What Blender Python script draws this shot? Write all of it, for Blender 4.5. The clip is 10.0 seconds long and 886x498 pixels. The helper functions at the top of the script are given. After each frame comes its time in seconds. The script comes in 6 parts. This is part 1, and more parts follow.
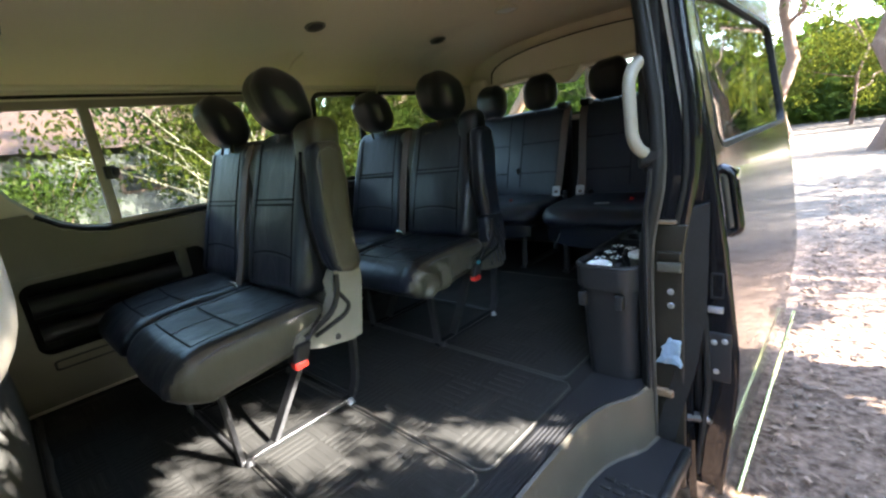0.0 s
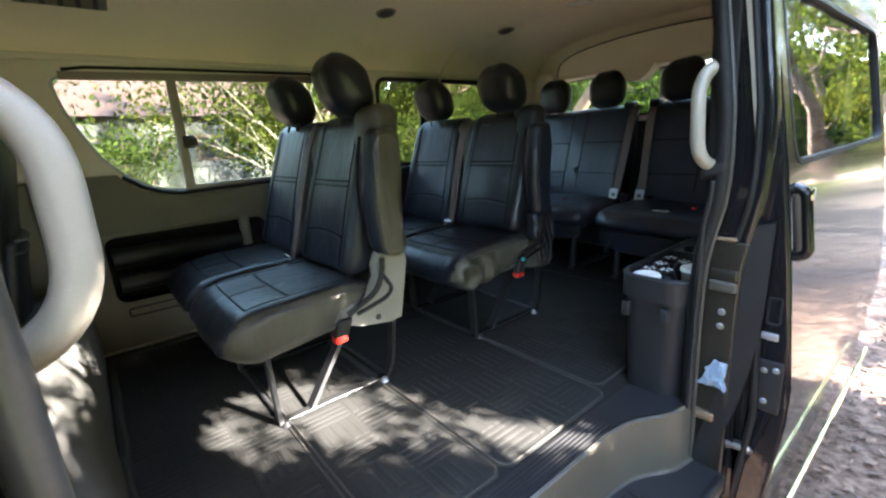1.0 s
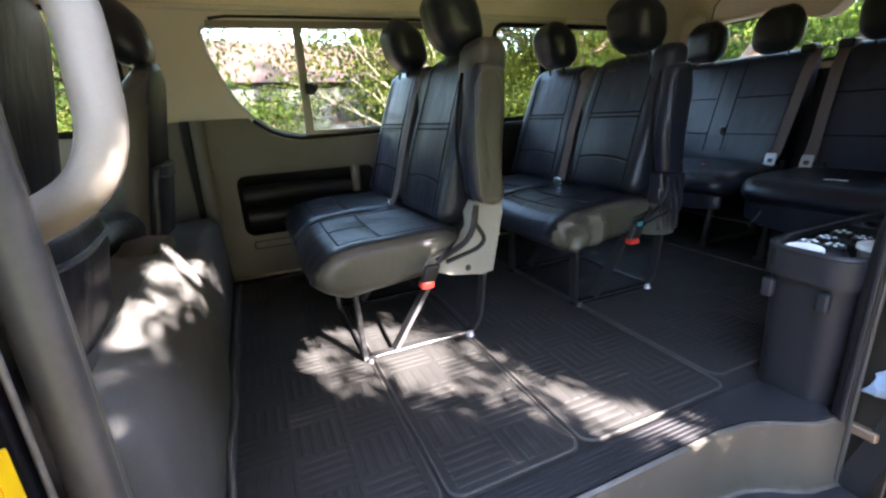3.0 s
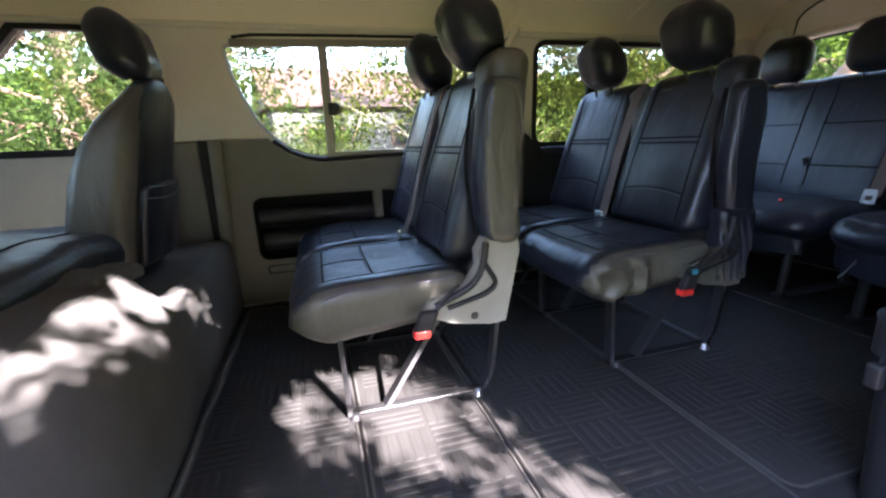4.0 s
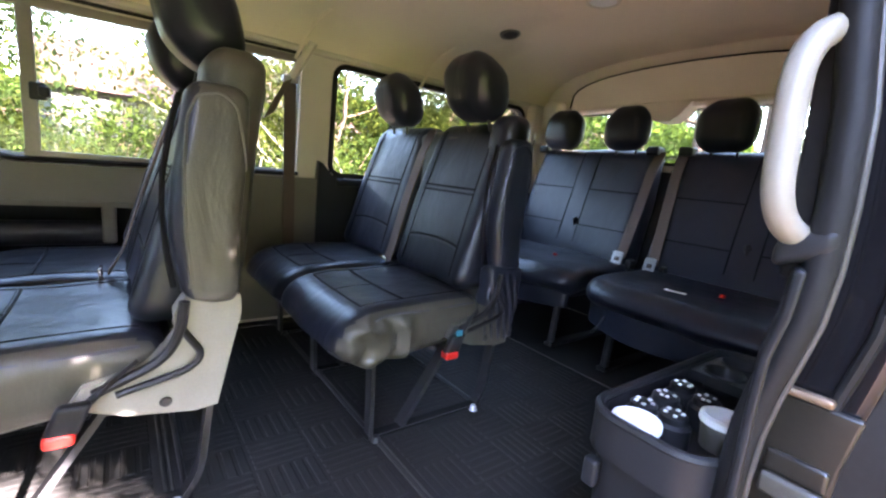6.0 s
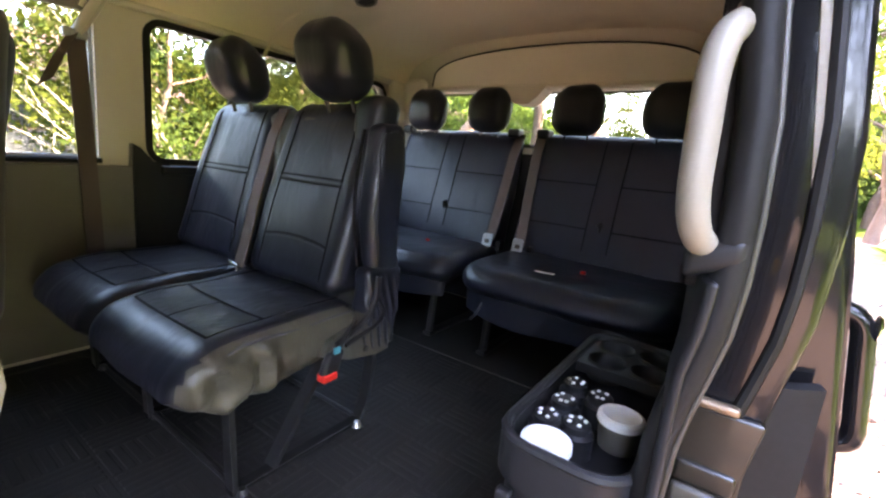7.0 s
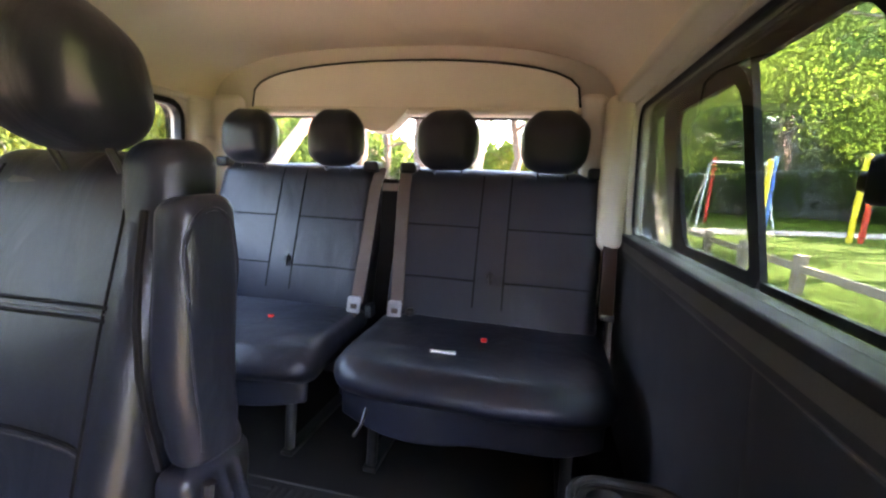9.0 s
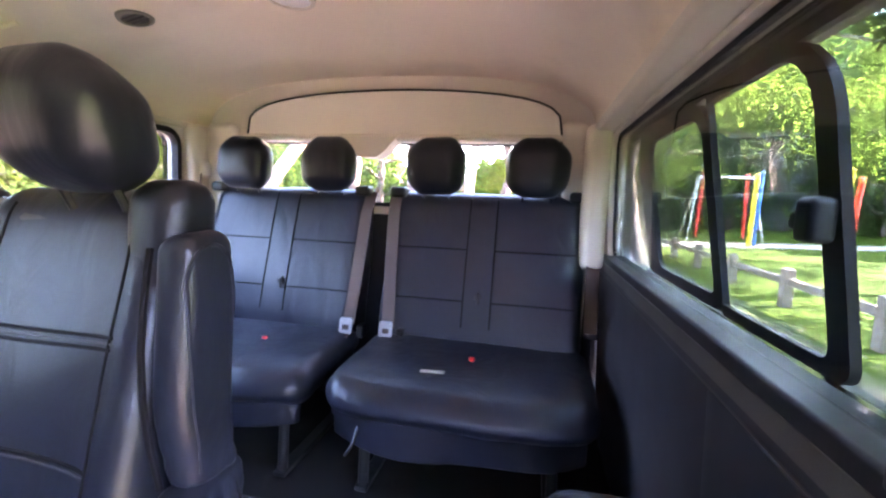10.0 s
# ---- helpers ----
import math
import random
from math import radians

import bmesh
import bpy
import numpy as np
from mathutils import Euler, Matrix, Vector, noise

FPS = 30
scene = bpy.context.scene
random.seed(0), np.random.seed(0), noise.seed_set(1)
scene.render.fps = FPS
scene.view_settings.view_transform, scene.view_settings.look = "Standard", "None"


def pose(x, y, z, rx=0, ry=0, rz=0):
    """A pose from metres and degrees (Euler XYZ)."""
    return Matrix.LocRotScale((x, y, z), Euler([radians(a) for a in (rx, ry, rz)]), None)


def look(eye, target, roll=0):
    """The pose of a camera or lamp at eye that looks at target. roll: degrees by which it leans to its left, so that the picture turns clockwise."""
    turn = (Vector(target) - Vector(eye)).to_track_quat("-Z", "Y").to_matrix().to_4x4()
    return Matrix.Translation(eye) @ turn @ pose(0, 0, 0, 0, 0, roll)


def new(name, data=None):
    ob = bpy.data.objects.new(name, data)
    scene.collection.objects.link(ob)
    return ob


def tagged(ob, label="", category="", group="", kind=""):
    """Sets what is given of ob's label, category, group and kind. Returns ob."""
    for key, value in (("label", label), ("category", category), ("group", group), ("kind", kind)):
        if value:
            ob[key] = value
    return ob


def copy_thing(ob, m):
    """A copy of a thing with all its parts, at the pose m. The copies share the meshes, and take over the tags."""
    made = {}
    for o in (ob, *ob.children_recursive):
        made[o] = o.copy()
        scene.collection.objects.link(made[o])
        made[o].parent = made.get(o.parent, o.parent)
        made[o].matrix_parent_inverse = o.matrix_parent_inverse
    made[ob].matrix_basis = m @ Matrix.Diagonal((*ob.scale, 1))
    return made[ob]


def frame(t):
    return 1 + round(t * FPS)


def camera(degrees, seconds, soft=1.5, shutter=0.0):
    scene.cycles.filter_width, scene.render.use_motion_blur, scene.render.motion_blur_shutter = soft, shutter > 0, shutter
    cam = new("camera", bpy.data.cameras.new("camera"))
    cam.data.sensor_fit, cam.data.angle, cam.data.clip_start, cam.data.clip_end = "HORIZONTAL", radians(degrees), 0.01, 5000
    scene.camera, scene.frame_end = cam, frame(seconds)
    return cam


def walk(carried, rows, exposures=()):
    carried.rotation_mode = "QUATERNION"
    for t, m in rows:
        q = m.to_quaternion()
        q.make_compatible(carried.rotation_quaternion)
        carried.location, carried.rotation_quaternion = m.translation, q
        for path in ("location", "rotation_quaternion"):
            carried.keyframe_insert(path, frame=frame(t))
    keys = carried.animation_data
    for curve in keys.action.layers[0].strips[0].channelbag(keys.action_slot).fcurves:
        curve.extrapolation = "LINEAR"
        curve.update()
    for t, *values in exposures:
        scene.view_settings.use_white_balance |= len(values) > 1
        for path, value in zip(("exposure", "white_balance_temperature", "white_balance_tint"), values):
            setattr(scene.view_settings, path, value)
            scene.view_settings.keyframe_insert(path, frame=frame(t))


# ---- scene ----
from mathutils.bvhtree import BVHTree

cam = camera(91.5, 10.0, soft=2.4)
PATH = [
    (0, (1.262, 0.046, 0.754), (-0.106, 1.43, 0.292), -7.9),
    (0.5, (1.222, 0.04, 0.751), (-0.192, 1.365, 0.257), -5.9),
    (1, (1.282, 0.046, 0.766), (-0.235, 1.255, 0.276), -3.8),
    (1.5, (1.347, 0.042, 0.774), (-0.255, 1.117, 0.245), -2.6),
    (2, (1.39, 0.049, 0.737), (-0.255, 1.016, 0.138), -2.4),
    (2.5, (1.351, 0.076, 0.704), (-0.343, 0.933, 0.075), -2.8),
    (3, (1.257, 0.124, 0.683), (-0.504, 0.864, 0.093), -3.2),
    (3.2, (1.216, 0.145, 0.679), (-0.572, 0.831, 0.105), -3.4),
    (4.3, (1.117, 0.384, 0.662), (-0.764, 0.893, 0.215), -1.6),
    (4.5, (1.119, 0.424, 0.655), (-0.76, 0.959, 0.228), -0.8),
    (5, (1.093, 0.501, 0.654), (-0.741, 1.2, 0.27), 1.8),
    (5.5, (1.055, 0.575, 0.666), (-0.687, 1.494, 0.315), 3.9),
    (6, (1.022, 0.602, 0.697), (-0.55, 1.791, 0.354), 5.5),
    (6.2, (1.013, 0.601, 0.724), (-0.476, 1.889, 0.372), 5.7),
    (7.3, (0.802, 0.764, 0.734), (-0.162, 2.471, 0.335), 4.5),
    (7.5, (0.724, 0.842, 0.754), (-0.144, 2.6, 0.357), 4.1),
    (8, (0.629, 0.99, 0.799), (-0.018, 2.841, 0.401), 3.1),
    (8.5, (0.588, 1.016, 0.795), (0.076, 2.917, 0.444), 2.7),
    (9, (0.582, 1.011, 0.839), (0.153, 2.941, 0.538), 2.5),
    (9.5, (0.589, 0.988, 0.857), (0.205, 2.934, 0.599), 2.6),
    (10, (0.61, 0.967, 0.87), (0.202, 2.911, 0.64), 2.1),
]
EXPOSURES = [(0.0, 5.18, 6850, 11), (1.0, 5.47, 6850, 13), (2.0, 5.62, 6850, 19), (3.0, 5.66, 6750, 23), (4.5, 5.86, 6400, 31), (6.0, 6.42, 6700, 32),
             (7.5, 6.26, 7900, 33), (8.5, 7.05, 7600, 36), (9.5, 7.34, 6900, 39), (10.0, 7.7, 6250, 47)]
walk(cam, [(t, look(eye, target, roll)) for t, eye, target, roll in PATH], exposures=EXPOSURES)

# ---------------------------------------------------------------- world, sun, exposure
SUN_EL, SUN_AZ = 32.0, 69.8          # degrees: height of the sun, and its bearing from +y towards +x
TO_SUN = Vector((math.cos(radians(SUN_EL)) * math.sin(radians(SUN_AZ)),
                 math.cos(radians(SUN_EL)) * math.cos(radians(SUN_AZ)), math.sin(radians(SUN_EL))))
world = bpy.data.worlds.new("sky")
scene.world = world
world.use_nodes = True
wn = world.node_tree
sky = wn.nodes.new("ShaderNodeTexSky")
sky.sky_type, sky.sun_disc = "NISHITA", False
sky.sun_elevation, sky.sun_rotation = radians(SUN_EL), radians(SUN_AZ)
wn.nodes["Background"].inputs["Strength"].default_value = 0.15
wn.links.new(sky.outputs[0], wn.nodes["Background"].inputs["Color"])
sun = new("sun", bpy.data.lights.new("sun", "SUN"))
sun.data.energy, sun.data.angle, sun.data.color = 3.5, radians(0.35), (1.0, 0.975, 0.94)
sun.matrix_world = look(tuple(TO_SUN * 30), (0, 0, 0))


# ---------------------------------------------------------------- materials
def material(name, base, rough=0.6, metal=0.0, var=0.15, scale=6.0, fine=120.0, bump=0.1, dist=0.002, coat=0.0, spec=0.5, island=0.0, stain=None):
    """Principled surface with coarse and fine variation in colour, roughness and relief."""
    m = bpy.data.materials.new(name)
    m.use_nodes = True
    n, l = m.node_tree.nodes, m.node_tree.links
    p = n["Principled BSDF"]
    p.inputs["Metallic"].default_value, p.inputs["Specular IOR Level"].default_value = metal, spec
    p.inputs["Coat Weight"].default_value, p.inputs["Coat Roughness"].default_value = coat, 0.06
    at = n.new("ShaderNodeTexCoord")
    big, small = n.new("ShaderNodeTexNoise"), n.new("ShaderNodeTexNoise")
    for node, size, detail in ((big, scale, 5.0), (small, fine, 3.0)):
        node.inputs["Scale"].default_value, node.inputs["Detail"].default_value = size, detail
        l.new(at.outputs["Object"], node.inputs["Vector"])
    both = n.new("ShaderNodeMath")
    both.operation = "ADD"
    l.new(big.outputs[0], both.inputs[0])
    l.new(small.outputs[0], both.inputs[1])
    ramp = n.new("ShaderNodeValToRGB")
    lo, hi = (tuple(min(1.0, c * f) for c in base) for f in (1 - var, 1 + var))
    ramp.color_ramp.elements[0].position, ramp.color_ramp.elements[1].position = 0.3, 0.7
    ramp.color_ramp.elements[0].color, ramp.color_ramp.elements[1].color = (*lo, 1), (*hi, 1)
    half = n.new("ShaderNodeMath")
    half.operation, half.inputs[1].default_value = "MULTIPLY", 0.5
    l.new(both.outputs[0], half.inputs[0])
    l.new(half.outputs[0], ramp.inputs[0])
    colour = ramp.outputs[0]
    if stain:
        mix = n.new("ShaderNodeMix")
        mix.data_type = "RGBA"
        blot = n.new("ShaderNodeTexNoise")
        blot.inputs["Scale"].default_value, blot.inputs["Detail"].default_value = stain[1], 8.0
        l.new(at.outputs["Object"], blot.inputs["Vector"])
        cut = n.new("ShaderNodeMapRange")
        cut.inputs[1].default_value, cut.inputs[2].default_value = stain[2], stain[2] + 0.16
        l.new(blot.outputs[0], cut.inputs[0])
        l.new(cut.outputs[0], mix.inputs[0])
        l.new(colour, mix.inputs[6])
        mix.inputs[7].default_value = (*stain[0], 1)
        colour = mix.outputs[2]
    if island:
        geo, hue = n.new("ShaderNodeNewGeometry"), n.new("ShaderNodeHueSaturation")
        span = n.new("ShaderNodeMapRange")
        span.inputs[3].default_value, span.inputs[4].default_value = 1 - island, 1 + island
        l.new(geo.outputs["Random Per Island"], span.inputs[0])
        l.new(span.outputs[0], hue.inputs["Value"])
        l.new(colour, hue.inputs["Color"])
        colour = hue.outputs[0]
    l.new(colour, p.inputs["Base Color"])
    rr = n.new("ShaderNodeMapRange")
    rr.inputs[3].default_value, rr.inputs[4].default_value = max(0.02, rough * 0.82), min(1.0, rough * 1.18)
    l.new(big.outputs[0], rr.inputs[0])
    l.new(rr.outputs[0], p.inputs["Roughness"])
    if bump:
        b = n.new("ShaderNodeBump")
        b.inputs["Strength"].default_value, b.inputs["Distance"].default_value = bump, dist
        l.new(both.outputs[0], b.inputs["Height"])
        l.new(b.outputs[0], p.inputs["Normal"])
    return m


def glass(name, tint, rough=0.0):
    """A thin tinted pane: clear sight through it, with a gloss that grows towards a flat angle."""
    m = bpy.data.materials.new(name)
    m.use_nodes = True
    n, l = m.node_tree.nodes, m.node_tree.links
    n.remove(n["Principled BSDF"])
    clear, gloss, mix, f = (n.new(k) for k in ("ShaderNodeBsdfTransparent", "ShaderNodeBsdfGlossy", "ShaderNodeMixShader", "ShaderNodeLayerWeight"))
    clear.inputs[0].default_value, gloss.inputs["Roughness"].default_value = (*tint, 1), rough
    f.inputs["Blend"].default_value = 0.5
    steep, gain = n.new("ShaderNodeMath"), n.new("ShaderNodeMath")
    steep.operation, steep.inputs[1].default_value = "POWER", 5.0
    gain.operation, gain.inputs[1].default_value, gain.inputs[2].default_value = "MULTIPLY_ADD", 0.8, 0.03
    l.new(f.outputs["Facing"], steep.inputs[0])
    l.new(steep.outputs[0], gain.inputs[0])
    l.new(gain.outputs[0], mix.inputs[0])
    l.new(clear.outputs[0], mix.inputs[1])
    l.new(gloss.outputs[0], mix.inputs[2])
    l.new(mix.outputs[0], n["Material Output"].inputs[0])
    return m


def foliage(name, base, glow=0.45):
    """Leaves: diffuse and translucent, each leaf of its own shade."""
    m = bpy.data.materials.new(name)
    m.use_nodes = True
    n, l = m.node_tree.nodes, m.node_tree.links
    n.remove(n["Principled BSDF"])
    d, t, mix = (n.new(k) for k in ("ShaderNodeBsdfDiffuse", "ShaderNodeBsdfTranslucent", "ShaderNodeMixShader"))
    geo, ramp = n.new("ShaderNodeNewGeometry"), n.new("ShaderNodeValToRGB")
    e = ramp.color_ramp.elements
    e[0].color, e[1].color = (*(c * 0.5 for c in base), 1), (base[0] * 1.7, base[1] * 1.45, base[2] * 1.1, 1)
    l.new(geo.outputs["Random Per Island"], ramp.inputs[0])
    l.new(ramp.outputs[0], d.inputs[0])
    gain = n.new("ShaderNodeMix")
    gain.data_type, gain.blend_type = "RGBA", "MULTIPLY"
    gain.inputs[0].default_value, gain.inputs[7].default_value = 1.0, (1.3, 1.25, 0.7, 1)
    l.new(ramp.outputs[0], gain.inputs[6])
    l.new(gain.outputs[2], t.inputs[0])
    mix.inputs[0].default_value = glow
    l.new(d.outputs[0], mix.inputs[1])
    l.new(t.outputs[0], mix.inputs[2])
    l.new(mix.outputs[0], n["Material Output"].inputs[0])
    return m


def ground_material():
    """Leaf litter by the van, a pale track behind it and a mown lawn beyond, in one sheet."""
    m = bpy.data.materials.new("ground_cover")
    m.use_nodes = True
    n, l = m.node_tree.nodes, m.node_tree.links
    p = n["Principled BSDF"]
    p.inputs["Roughness"].default_value, p.inputs["Specular IOR Level"].default_value = 0.95, 0.04
    at, axes = n.new("ShaderNodeTexCoord"), n.new("ShaderNodeSeparateXYZ")
    l.new(at.outputs["Object"], axes.inputs[0])

    def noise_at(size, detail=6.0):
        node = n.new("ShaderNodeTexNoise")
        node.inputs["Scale"].default_value, node.inputs["Detail"].default_value = size, detail
        l.new(at.outputs["Object"], node.inputs["Vector"])
        return node.outputs[0]

    def ramp_of(value, lo, hi, a=0.3, b=0.7):
        node = n.new("ShaderNodeValToRGB")
        e = node.color_ramp.elements
        e[0].position, e[1].position, e[0].color, e[1].color = a, b, (*lo, 1), (*hi, 1)
        l.new(value, node.inputs[0])
        return node.outputs[0]

    def blend(fac, a, b):
        node = n.new("ShaderNodeMix")
        node.data_type = "RGBA"
        l.new(fac, node.inputs[0])
        l.new(a, node.inputs[6])
        l.new(b, node.inputs[7])
        return node.outputs[2]

    def edge(value, start, end, wobble):
        w = n.new("ShaderNodeMath")
        w.operation, w.inputs[1].default_value = "MULTIPLY_ADD", wobble
        l.new(noise_at(0.8), w.inputs[0])
        l.new(value, w.inputs[2])
        r = n.new("ShaderNodeMapRange")
        r.inputs[1].default_value, r.inputs[2].default_value = start, end
        l.new(w.outputs[0], r.inputs[0])
        return r.outputs[0]

    litter = ramp_of(noise_at(28.0, 8.0), (0.05, 0.033, 0.024), (0.19, 0.135, 0.105))
    gravel = ramp_of(noise_at(9.0, 9.0), (0.055, 0.046, 0.039), (0.128, 0.109, 0.092))
    lawn = ramp_of(noise_at(3.0, 9.0), (0.02, 0.034, 0.0025), (0.043, 0.062, 0.004))
    base = blend(edge(axes.outputs[1], 5.2, 7.2, 1.5), litter, gravel)
    base = blend(edge(axes.outputs[0], 3.6, 4.6, 1.2), base, lawn)
    pathline = n.new("ShaderNodeMath")      # a pale footpath across the lawn
    pathline.operation, pathline.inputs[1].default_value = "MULTIPLY_ADD", -0.35
    l.new(axes.outputs[0], pathline.inputs[0])
    l.new(axes.outputs[1], pathline.inputs[2])
    near, far = edge(pathline.outputs[0], 17.6, 18.0, 1.5), edge(pathline.outputs[0], 20.4, 20.0, 1.5)
    band = n.new("ShaderNodeMath")
    band.operation = "MULTIPLY"
    l.new(near, band.inputs[0])
    l.new(far, band.inputs[1])
    base = blend(band.outputs[0], base, ramp_of(noise_at(5.0), (0.24, 0.19, 0.16), (0.32, 0.26, 0.22)))
    l.new(base, p.inputs["Base Color"])
    b = n.new("ShaderNodeBump")
    b.inputs["Strength"].default_value, b.inputs["Distance"].default_value = 0.7, 0.03
    l.new(noise_at(22.0, 8.0), b.inputs["Height"])
    l.new(b.outputs[0], p.inputs["Normal"])
    return m


LEATHER = material("black_leather", (0.0135, 0.016, 0.024), 0.35, spec=0.42, var=0.2, scale=16, fine=420, bump=0.1, dist=0.003)


def creased(m, size, strength, depth):
    """Adds the soft creases of a loose leather cover under the grain of m."""
    n, l = m.node_tree.nodes, m.node_tree.links
    p = n["Principled BSDF"]
    at, wave, crease = n.new("ShaderNodeTexCoord"), n.new("ShaderNodeTexNoise"), n.new("ShaderNodeBump")
    stretch = n.new("ShaderNodeMapping")
    stretch.inputs["Scale"].default_value, stretch.inputs["Rotation"].default_value = (1.0, 1.0, 0.45), (0.3, 0.4, 0.2)
    l.new(at.outputs["Object"], stretch.inputs["Vector"])
    l.new(stretch.outputs[0], wave.inputs["Vector"])
    wave.inputs["Scale"].default_value, wave.inputs["Detail"].default_value, wave.inputs["Distortion"].default_value = size, 3.5, 0.8
    crease.inputs["Strength"].default_value, crease.inputs["Distance"].default_value = strength, depth
    l.new(wave.outputs[0], crease.inputs["Height"])
    grain = next(k for k in n if k.bl_idname == "ShaderNodeBump" and k != crease)
    l.new(crease.outputs[0], grain.inputs["Normal"])


creased(LEATHER, 10.0, 0.24, 0.022)
# khaki lift: door light reflected on black leather sides, put into the colour
LEATHER_BACK = material("door_lit_black_cover", (0.066, 0.0625, 0.047), 0.38, var=0.13, scale=18, fine=300, bump=0.14, dist=0.003)
creased(LEATHER_BACK, 12.0, 0.28, 0.022)
STITCH = material("seam_thread", (0.006, 0.006, 0.008), 0.75, spec=0.15, bump=0)
THREAD = material("seam_stitching", (0.05, 0.052, 0.06), 0.6, bump=0)
HEADLINER = material("beige_headliner", (0.82, 0.71, 0.57), 0.9, var=0.05, scale=2.5, fine=600, bump=0.12, dist=0.001, spec=0.2, stain=((0.68, 0.58, 0.46), 1.7, 0.6))
TRIM = material("beige_plastic", (0.68, 0.61, 0.5), 0.55, var=0.05, scale=4, fine=500, bump=0.08, dist=0.0008)
HANDLE = material("cream_plastic", (0.266, 0.244, 0.200), 0.42, var=0.05, scale=7, fine=400, bump=0.05, dist=0.0006)
PANEL = material("charcoal_plastic", (0.15, 0.136, 0.106), 0.5, spec=0.35, var=0.14, scale=5, fine=450, bump=0.15, dist=0.0012)
PANEL_DARK = material("black_plastic", (0.016, 0.016, 0.017), 0.42, spec=0.3, var=0.2, scale=8, fine=380, bump=0.1, dist=0.001)
STEEL = material("black_painted_steel", (0.022, 0.022, 0.023), 0.36, var=0.3, scale=16, fine=200, bump=0.06, dist=0.0008, stain=((0.12, 0.11, 0.1), 40, 0.66))
HINGE = material("grey_hinge_plastic", (0.25, 0.235, 0.19), 0.4, var=0.12, scale=9, fine=300, bump=0.08, dist=0.001)
RUBBER = material("black_rubber", (0.0215, 0.021, 0.0195), 0.6, spec=0.15, var=0.25, scale=7, fine=260, bump=0.2, dist=0.0015, stain=((0.04, 0.038, 0.036), 9, 0.62))
SEALGREY = material("worn_grey_rubber", (0.05, 0.047, 0.04), 0.34, var=0.25, scale=9, fine=160, bump=0.06, dist=0.001)
SEAL = material("rubber_seal", (0.012, 0.012, 0.012), 0.5, spec=0.2, var=0.25, scale=12, bump=0.05)
# near-black that paints the shade of the wall recess and seat rails
SHADE_BLACK = material("matte_shade_black", (0.012, 0.012, 0.012), 0.95, spec=0.08, var=0.2, scale=12, fine=500, bump=0.2)
CARPET = material("grey_carpet", (0.1, 0.098, 0.09), 0.95, var=0.22, scale=9, fine=700, bump=0.5, dist=0.003, spec=0.1)
PAINT = material("black_car_paint", (0.006, 0.006, 0.007), 0.22, var=0.1, scale=3, fine=60, bump=0.0, coat=0.6, spec=0.12, stain=((0.03, 0.028, 0.025), 14, 0.68))
# paler than the mats: light caught by the edge beads is in the colour
BEAD = material("lit_rubber_edge", (0.045, 0.043, 0.038), 0.6, spec=0.3, var=0.3, scale=20, fine=200, bump=0.1, dist=0.001)
# olive-brown is the surroundings reflected in black paint, put into the base
JAMB = material("jamb_paint_with_reflection", (0.016, 0.0135, 0.0095), 0.3, var=0.3, scale=9, fine=120, bump=0.05, coat=0.2, stain=((0.06, 0.052, 0.038), 14, 0.66))
BRONZE = material("bronze_metal", (0.28, 0.19, 0.12), 0.35, metal=0.6, var=0.2, scale=20, bump=0.04)
ALU = material("brown_grey_aluminium", (0.23, 0.2, 0.18), 0.42, metal=0.4, var=0.1, scale=9, bump=0.03)
CHROME = material("chrome", (0.75, 0.75, 0.76), 0.12, metal=1.0, var=0.04, bump=0)
ZINC = material("bright_zinc", (0.5, 0.5, 0.5), 0.35, metal=0.8, var=0.15, scale=30, bump=0.05)
WEBBING = material("grey_brown_webbing", (0.099, 0.071, 0.057), 0.8, var=0.15, scale=30, fine=900, bump=0.3, dist=0.001)
RED = material("red_plastic", (0.72, 0.03, 0.02), 0.35, var=0.06, bump=0)
TEAL = material("teal_plastic", (0.02, 0.25, 0.34), 0.4, var=0.08, bump=0)
YELLOW = material("yellow_sticker", (0.85, 0.48, 0.0), 0.5, var=0.05, scale=20, bump=0.02)
ORANGE = material("orange_print", (0.75, 0.2, 0.01), 0.6, var=0.05, bump=0)
WHITE = material("white_plastic", (0.78, 0.78, 0.76), 0.4, var=0.05, scale=30, bump=0.03)
BLUE = material("blue_plastic_film", (0.2, 0.27, 0.34), 0.35, var=0.2, scale=40, bump=0.4, dist=0.004)
STEPTRIM = material("grey_beige_step_plastic", (0.052, 0.047, 0.036), 0.42, var=0.16, scale=8, fine=300, bump=0.1, dist=0.001, stain=((0.09, 0.083, 0.07), 12, 0.62))
POST_PAINT = material("black_pillar_paint", (0.003, 0.0032, 0.0045), 0.18, spec=0.2, var=0.15, scale=8, fine=60, bump=0.01)
# yellow-green of the reflected grass is put into the metal colour
MOULD = material("grass_tinted_metal", (0.52, 0.53, 0.27), 0.2, metal=0.8, var=0.15, scale=30, bump=0.02)
STEEL_WORN = material("worn_body_flange", (0.13, 0.12, 0.105), 0.35, metal=0.3, var=0.4, scale=30, bump=0.05)
PALE_BARK = material("pale_branch_bark", (0.2, 0.175, 0.13), 0.8, var=0.25, scale=20, bump=0.2)
REVEAL = material("pale_window_reveal", (0.42, 0.45, 0.48), 0.4, var=0.1, scale=14, bump=0.04)
GLASS = glass("lightly_tinted_glass", (0.66, 0.7, 0.66))
SIDE_GLASS = glass("grey_tinted_side_glass", (0.59, 0.63, 0.6))
TINTED = glass("tinted_glass", (0.66, 0.7, 0.66))
